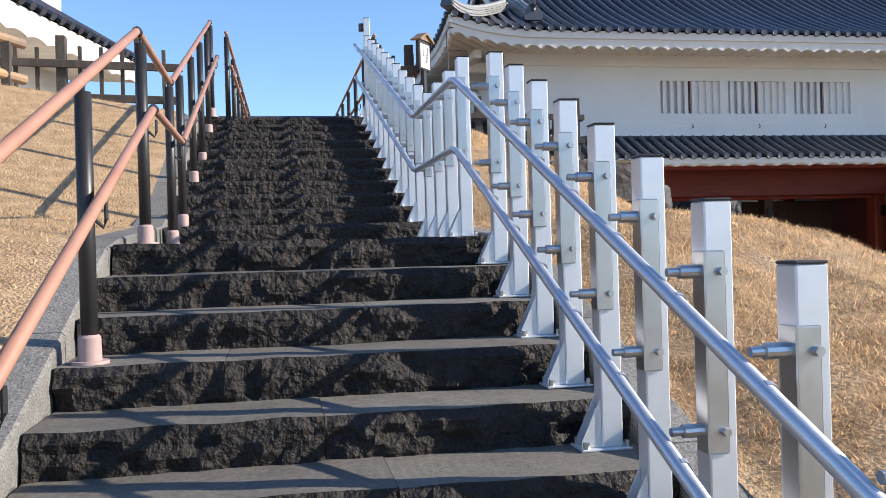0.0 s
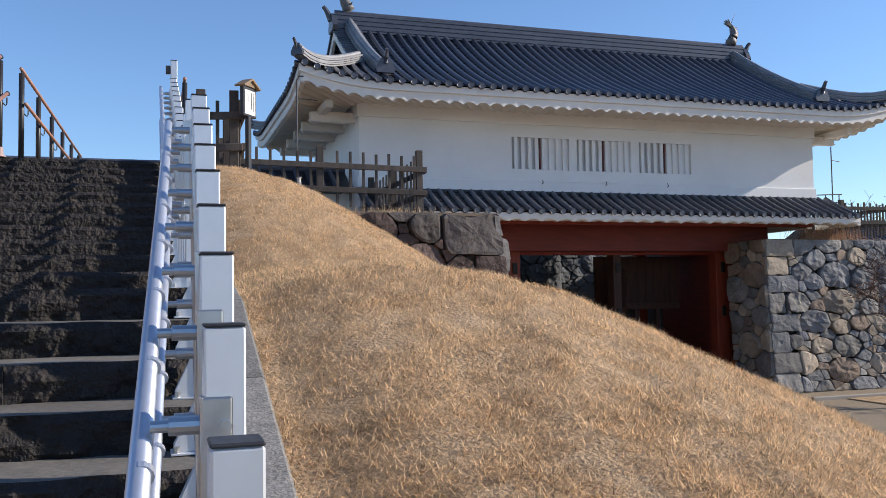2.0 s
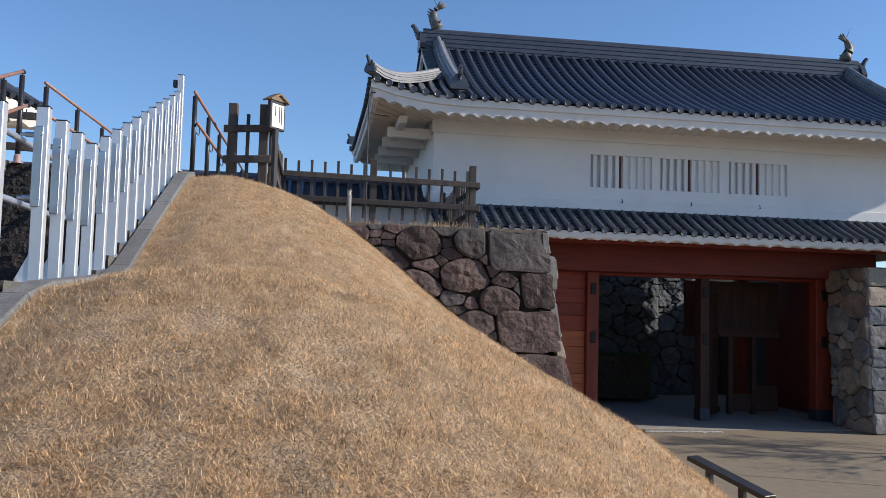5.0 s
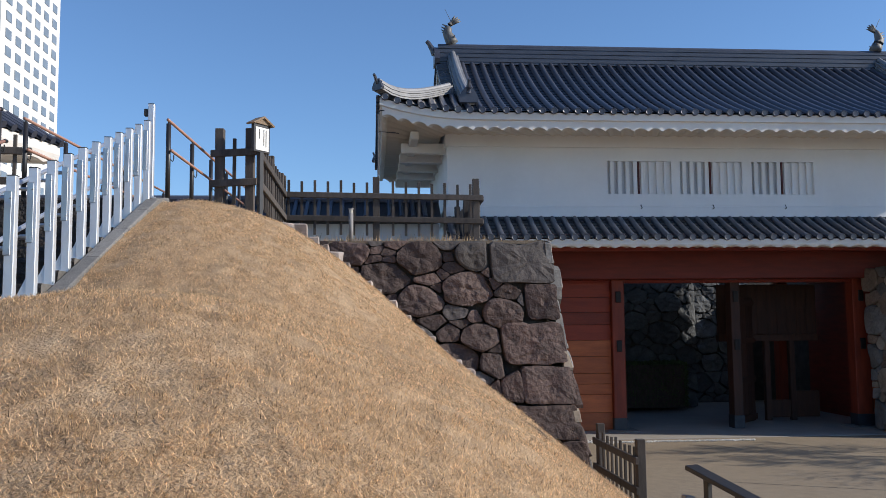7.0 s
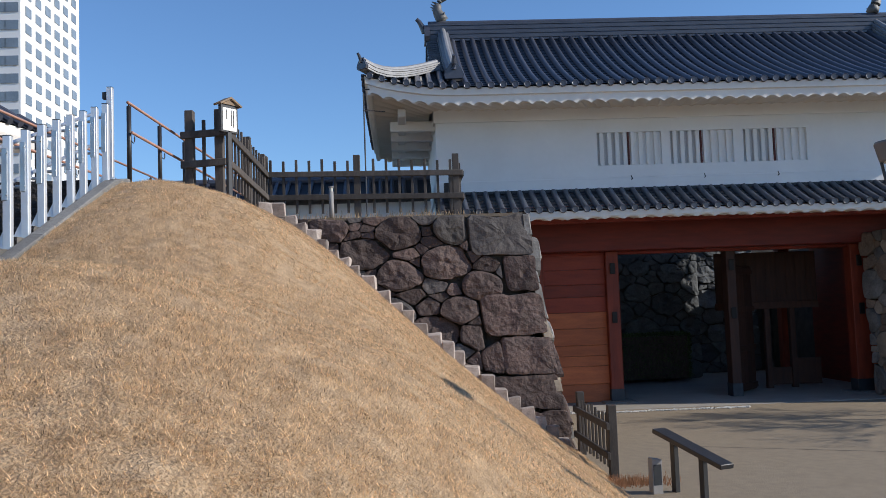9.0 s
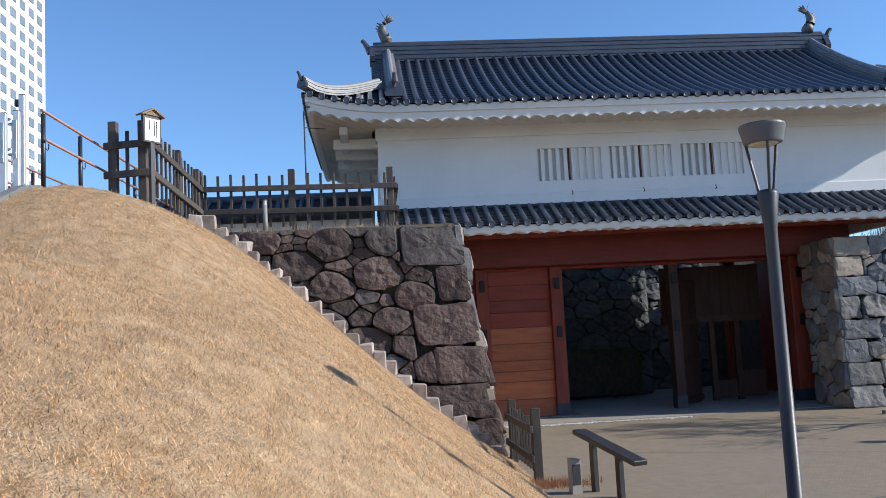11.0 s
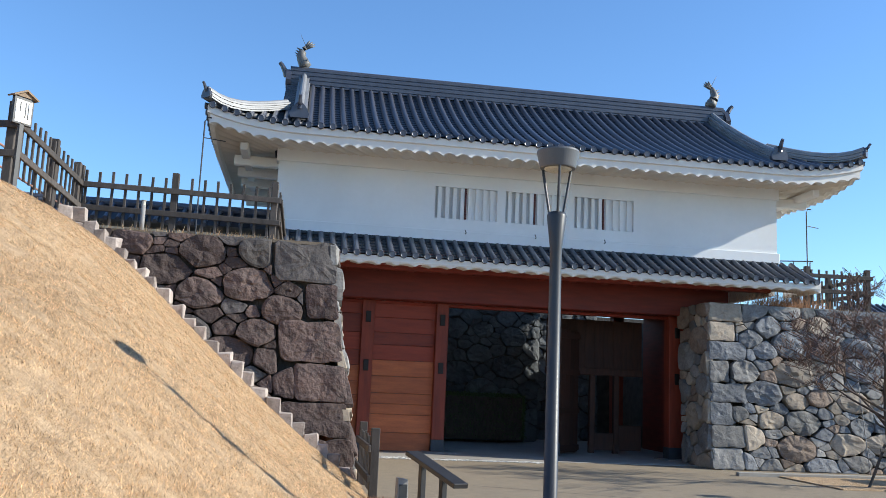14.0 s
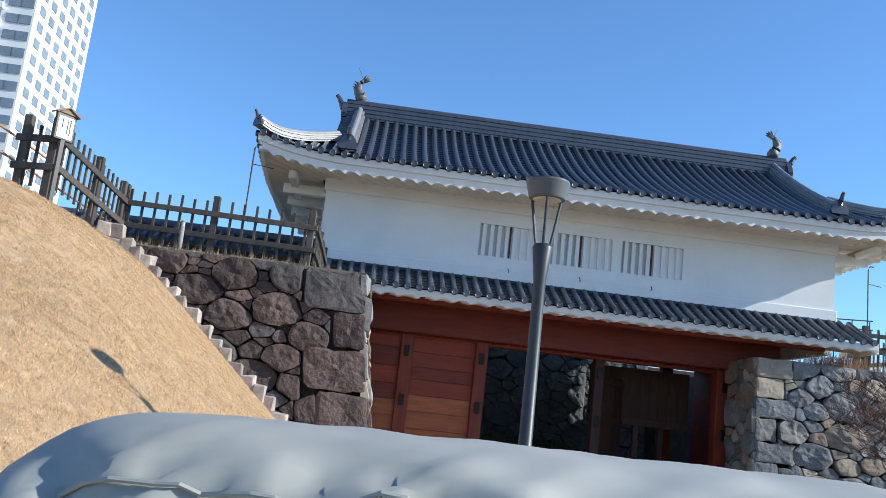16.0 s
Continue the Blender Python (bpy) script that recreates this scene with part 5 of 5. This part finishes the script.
for f_ in range(30):
    z = 3 + 3.1 * f_
    for k in range(5):
        share("balcony_window", wm, tower, pose(-7.2 - 4.2 * k, -0.02, z))
        share("balcony", sl, tower, pose(-7.2 - 4.2 * k, 0.0, z + 0.2))
    for k in range(2):
        share("window", pm, tower, pose(-3.6 + 2.1 * k, -0.02, z))
    for k in range(6):
        share("window", pm, tower, pose(0.02, 3 + 4.3 * k, z, 0, 0, 90))

# ---- bare trees, hedge, house, conifers ----
def bare_tree(at, height, seed, spread=0.9, levels=4, label="young bare deciduous tree with fine reddish twigs", trunk_r=0.075, propped=True):
    rg = random.Random(seed)
    tree = thing("tree", label, "tree", "bare trees", at=at)
    bt, bw = bmesh.new(), bmesh.new()

    def grow(p, d, ln, r, lev):
        pts, rad = [p], [r]
        for k in range(3):
            d = (d + Vector((rg.uniform(-1, 1), rg.uniform(-1, 1), rg.uniform(-0.3, 0.6))) * 0.16).normalized()
            p = p + d * ln / 3
            pts.append(p)
            rad.append(r * (1 - 0.2 * (k + 1)))
        rad = [max(q, 0.0062) for q in rad]
        tube(bt if lev > 1 else bw, pts, rad, 6 if lev > 1 else 3, False)
        if lev == 0:
            return
        for k in range(rg.choice((3, 4, 4)) if lev > 1 else rg.choice((5, 6, 7))):
            q = pts[rg.choice((1, 2, 3, 3))]
            a = rg.uniform(0, 2 * math.pi)
            nd = (d * 0.75 + Vector((math.cos(a), math.sin(a), rg.uniform(-0.05, 0.45))) * spread).normalized()
            grow(q, nd, ln * rg.uniform(0.5, 0.75), rad[-1] * 0.62, lev - 1)

    tr = [Vector((0, 0, 0)), Vector((0.02, 0, height * 0.18)), Vector((-0.02, 0.02, height * 0.34))]
    tube(bt, tr, [trunk_r * 1.25, trunk_r, trunk_r * 0.9], 10, False)
    grow(tr[-1], Vector((0, 0, 1)), height * 0.33, trunk_r * 0.85, levels)
    for k in range(6):
        a = 2 * math.pi * k / 6 + rg.uniform(-0.4, 0.4)
        z = height * (0.24 + 0.035 * k)
        grow(Vector((0, 0, z)), Vector((math.cos(a), math.sin(a), 0.55)).normalized(), height * 0.30, trunk_r * 0.5, levels - 1)
    part("trunk", bt, M_bark, tree)
    part("crown", bw, M_twig, tree, "fine reddish-brown twigs")
    if propped:
        for k in range(3):
            a = 2 * math.pi * k / 3 + 0.5
            part("stake", tubem([(0.42 * math.cos(a), 0.42 * math.sin(a), 0), (0.08 * math.cos(a), 0.08 * math.sin(a), 0.95)], 0.03, 8), M_greywood, tree)
        part("tie_bar", boxm(-0.28, 0.28, -0.11, -0.075, 0.80, 0.87, 0.006), M_greywood, tree)
    return tree


bare_tree((19.3, 16.4, PLAZA), 4.7, 5, levels=5, spread=0.95)
bare_tree((27.5, 26.0, PLAZA), 6.5, 8, propped=False, label="bare deciduous tree beyond the wall", trunk_r=0.14)
bare_tree((33.0, 31.0, PLAZA), 7.5, 12, propped=False, label="bare deciduous tree beyond the wall", trunk_r=0.16)
tagged(part("planting_bed", boxm(18.0, 30, 16.1, 18.6, PLAZA - 0.05, PLAZA + 0.03, 0.01), M_turf), "strip of dry grass under the young tree", "lawn", kind="structure")
tagged(part("kerb_stone_line", boxm(17.0, 30, 18.62, 18.78, PLAZA - 0.05, PLAZA + 0.09, 0.012), M_concrete), "low concrete kerb at the foot of the wall", "kerb", kind="structure")


def leaf_mass(bm, centre, size, count, leaf, rg, shell=0.75):
    for _ in range(count):
        v = Vector((rg.gauss(0, 1), rg.gauss(0, 1), rg.gauss(0, 1))).normalized() * (shell + (1 - shell) * rg.random())
        p = Vector(centre) + Vector((v.x * size[0], v.y * size[1], v.z * size[2]))
        a = Vector((rg.gauss(0, 1), rg.gauss(0, 1), rg.gauss(0, 1))).normalized() * leaf
        b = a.cross(Vector((rg.gauss(0, 1), rg.gauss(0, 1), rg.gauss(0, 1)))).normalized() * leaf * 0.6
        bm.faces.new([bm.verts.new(q) for q in (p - a, p + b, p + a, p - b)])


def hedge(at, sx, sy, sz, seed):
    rg = random.Random(seed)
    h = thing("hedge", "clipped green hedge with yellowish top", "hedge", "clipped hedges", at=at)
    bm = bmesh.new()
    for _ in range(9000):
        f = rg.choice("xXyYzz")
        p = Vector((rg.uniform(-sx, sx), rg.uniform(-sy, sy), rg.uniform(0.15, sz)))
        if f in "xX":
            p.x = sx * (1 if f == "x" else -1)
        elif f in "yY":
            p.y = sy * (1 if f == "y" else -1)
        else:
            p.z = sz
        p += Vector((rg.gauss(0, 1), rg.gauss(0, 1), rg.gauss(0, 1))) * 0.035
        a = Vector((rg.gauss(0, 1), rg.gauss(0, 1), rg.gauss(0, 1))).normalized() * 0.035
        b = a.cross(Vector((rg.gauss(0, 1), rg.gauss(0, 1), rg.gauss(0, 1)))).normalized() * 0.02
        bm.faces.new([bm.verts.new(q) for q in (p - a, p + b, p + a, p - b)])
    part("leaves", bm, M_hedge, h)
    part("inside", boxm(-sx + 0.06, sx - 0.06, -sy + 0.06, sy - 0.06, 0.12, sz - 0.06), M_bark, h)
    for x in (-sx * 0.6, 0, sx * 0.6):
        part("stem", tubem([(x, 0, -0.05), (x, 0, 0.2)], 0.03, 6), M_bark, h)
    return h


hedge((23.0, 17.2, PLAZA), 1.5, 0.6, 1.15, 3)
hedge((12.3, 28.25, PLAZA), 1.9, 0.42, 1.55, 6)

house = thing("house", "dark-clad house with a grey tiled roof beyond the wall", "house", at=(33.5, 32.0, PLAZA))
part("wall", boxm(-4, 5, -3, 4, 0, 4.0), M_housewall, house)
bm = bmesh.new()
vs = [bm.verts.new(p) for p in ((-4.6, -3.8, 3.9), (5.6, -3.8, 3.9), (5.6, 0.5, 5.9), (-4.6, 0.5, 5.9), (5.6, 4.8, 3.9), (-4.6, 4.8, 3.9))]
bm.faces.new(vs[:4])
bm.faces.new((vs[3], vs[2], vs[4], vs[5]))
bm.faces.new((vs[0], vs[3], vs[5]))
bm.faces.new((vs[1], vs[4], vs[2]))
hr = part("roof", bm, M_tilebed, house)
for k in range(34):
    x = -4.5 + 0.3 * k
    part("cover_tile", tubem([(x, -3.82, 3.93), (x, 0.5, 5.95)], 0.06, 6), M_tile, hr)
w_ = part("window", boxm(-2.6, -1.9, -3.06, -2.98, 1.6, 2.9, 0.01), M_sign, house, "window with a white frame")
part("pane", boxm(-2.52, -1.98, -3.08, -3.062, 1.68, 2.82), M_towerglass, w_)


def conifer(at, height, seed):
    rg = random.Random(seed)
    c = thing("conifer", "dark green conifer tree in the distance", "conifer", "distant conifers", at=at)
    part("trunk", tubem([(0, 0, 0), (0, 0, height)], [height * 0.02, 0.03], 8), M_bark, c)
    bm = bmesh.new()
    for _ in range(2600):
        t = rg.random() ** 0.8
        z = height * (0.12 + 0.88 * t)
        r = height * 0.22 * (1 - t) ** 0.85 * (0.8 + 0.2 * math.sin(t * 46 + rg.random())) + 0.05
        a = rg.uniform(0, 2 * math.pi)
        rr = r * rg.random() ** 0.5
        p = Vector((rr * math.cos(a), rr * math.sin(a), z - rr * 0.25))
        u = Vector((math.cos(a), math.sin(a), -0.2)) * height * 0.028
        v = Vector((-math.sin(a), math.cos(a), rg.uniform(-0.5, 0.5))) * height * 0.011
        bm.faces.new([bm.verts.new(q) for q in (p - u, p + v, p + u, p - v)])
    part("crown", bm, M_conifer, c)
    return c


for at, h_, s_ in (((50.3, 48.4, PLAZA), 9.8, 1), ((53.3, 47.2, PLAZA), 11.2, 2), ((57.5, 46.5, PLAZA), 9.6, 3)):
    conifer(at, h_, s_)

# ---- covered motorcycle beside the path ----
cov = thing("covered_motorcycle", "grey fabric cover draped over a tall parked motorcycle", "covered motorcycle", at=(7.335, -0.60, PLAZA - 0.01))
bm = bmesh.new()
nx, na = 150, 90
rows_ = []
for i in range(nx + 1):
    s = i / nx
    x = -0.03 + 1.7 * s
    top = 1.742 - 0.035 * math.exp(-max(0, x + 0.03) / 0.03) - 0.10 * max(0, x - 0.45)
    half = 0.10 + 0.22 * math.sin(math.pi * min(0.5, 0.08 + s * 1.2))
    r = []
    for j in range(na + 1):
        a = math.pi * j / na
        cy = -math.cos(a) * half + 0.12
        up = math.sin(a) ** 0.16
        hang = 1 - up
        fold = 0.030 * abs(noise.noise((x * 15 + cy * 9, cy * 7, 2.0))) + 0.016 * abs(noise.noise((x * 34 - cy * 26, cy * 12, 4.0))) - 0.009
        fold *= min(1.1, 0.10 + 40.0 * hang)
        r.append(bm.verts.new((x + fold * 0.3, cy * (1 + 0.1 * hang) - 1.2 * fold, top * up + fold * 0.9)))
    rows_.append(r)
for a, b in zip(rows_, rows_[1:]):
    for j in range(na):
        bm.faces.new((a[j], b[j], b[j + 1], a[j + 1]))
bm.faces.new(rows_[0])
bm.faces.new(rows_[-1][::-1])
bmesh.ops.recalc_face_normals(bm, faces=bm.faces)
seam_line = [rows_[i][31].co + Vector((0, -0.002, 0.0015)) for i in range(4, nx - 2)]
cover = part("cover", bm, M_cloth, cov, smooth=True)
part("seam", tubem(seam_line, 0.0014, 6), M_cloth, cover, "stitched seam")

# ---- dry tufts on the walls, white gravel, joints in the plaza ----
def tuft(at, count, spread, height, seed, mat, label):
    rg = random.Random(seed)
    bm = bmesh.new()
    for _ in range(count):
        x, y = rg.gauss(0, spread), rg.gauss(0, spread * 0.4)
        h = height * rg.uniform(0.4, 1.1)
        d = Vector((rg.gauss(0, 0.25), rg.gauss(0, 0.25), 1)).normalized() * h
        w = 0.006
        bm.faces.new([bm.verts.new(q) for q in ((x - w, y, -0.02), (x + w, y, -0.02), (x + d.x, y + d.y, d.z))])
    ob = tagged(part("dry_tuft", bm, mat), label, "dry grass", kind="stuff")
    ob.matrix_basis = pose(*at)
    return ob


M_rusttuft = material("rust_dry_grass", (0.36, 0.18, 0.09), (0.24, 0.11, 0.05), 3, 0.9, vary=0.4, per="island")
tuft((19.6, 20.95, WALL_R_TOP), 700, 0.55, 0.5, 1, M_rusttuft, "rust-coloured dry grass on the wall top")
tuft((5.2, 16.1, WALL_L_TOP), 260, 0.5, 0.18, 2, M_blade, "dry grass on the wall top")
tuft((3.4, 15.9, WALL_L_TOP), 200, 0.5, 0.15, 3, M_blade, "dry grass on the wall top")
tuft((8.0, 12.2, PLAZA), 900, 0.32, 0.14, 4, M_rusttuft, "reddish dry grass at the foot of the bank")
rg = random.Random(3)
bm = bmesh.new()
for _ in range(900):
    x = rg.uniform(8.6, 13.2)
    y = 20.55 + rg.gauss(0, 0.05) + (0.35 * rg.random() if x < 9.4 else 0)
    r = rg.uniform(0.014, 0.03)
    m = Matrix.Translation((x, y, PLAZA + r * 0.5)) @ Matrix.Diagonal((r * 1.2, r, r * 0.7, 1))
    bmesh.ops.create_icosphere(bm, subdivisions=1, radius=1.0, matrix=m)
tagged(part("gravel", bm, M_gravel), "strip of white gravel before the gate", "gravel", kind="stuff")
for nm, a, b in (("joint", (9.6, 9.0), (22.0, 14.2)), ("joint", (10.0, 15.2), (16.5, 12.0))):
    a, b = Vector((*a, PLAZA + 0.003)), Vector((*b, PLAZA + 0.003))
    n_ = (b - a).normalized()
    s_ = Vector((-n_.y, n_.x, 0)) * 0.012
    bm = bmesh.new()
    pts = [a.lerp(b, k / 40) + s_ * (2 * noise.noise((k * 0.4, a.x, 0))) for k in range(41)]
    rings = [(bm.verts.new(p - s_), bm.verts.new(p + s_)) for p in pts]
    for p, q in zip(rings, rings[1:]):
        bm.faces.new((p[0], q[0], q[1], p[1]))
    tagged(part("pavement_joint", bm, M_joint), "dark seam in the asphalt", "seam", kind="structure")
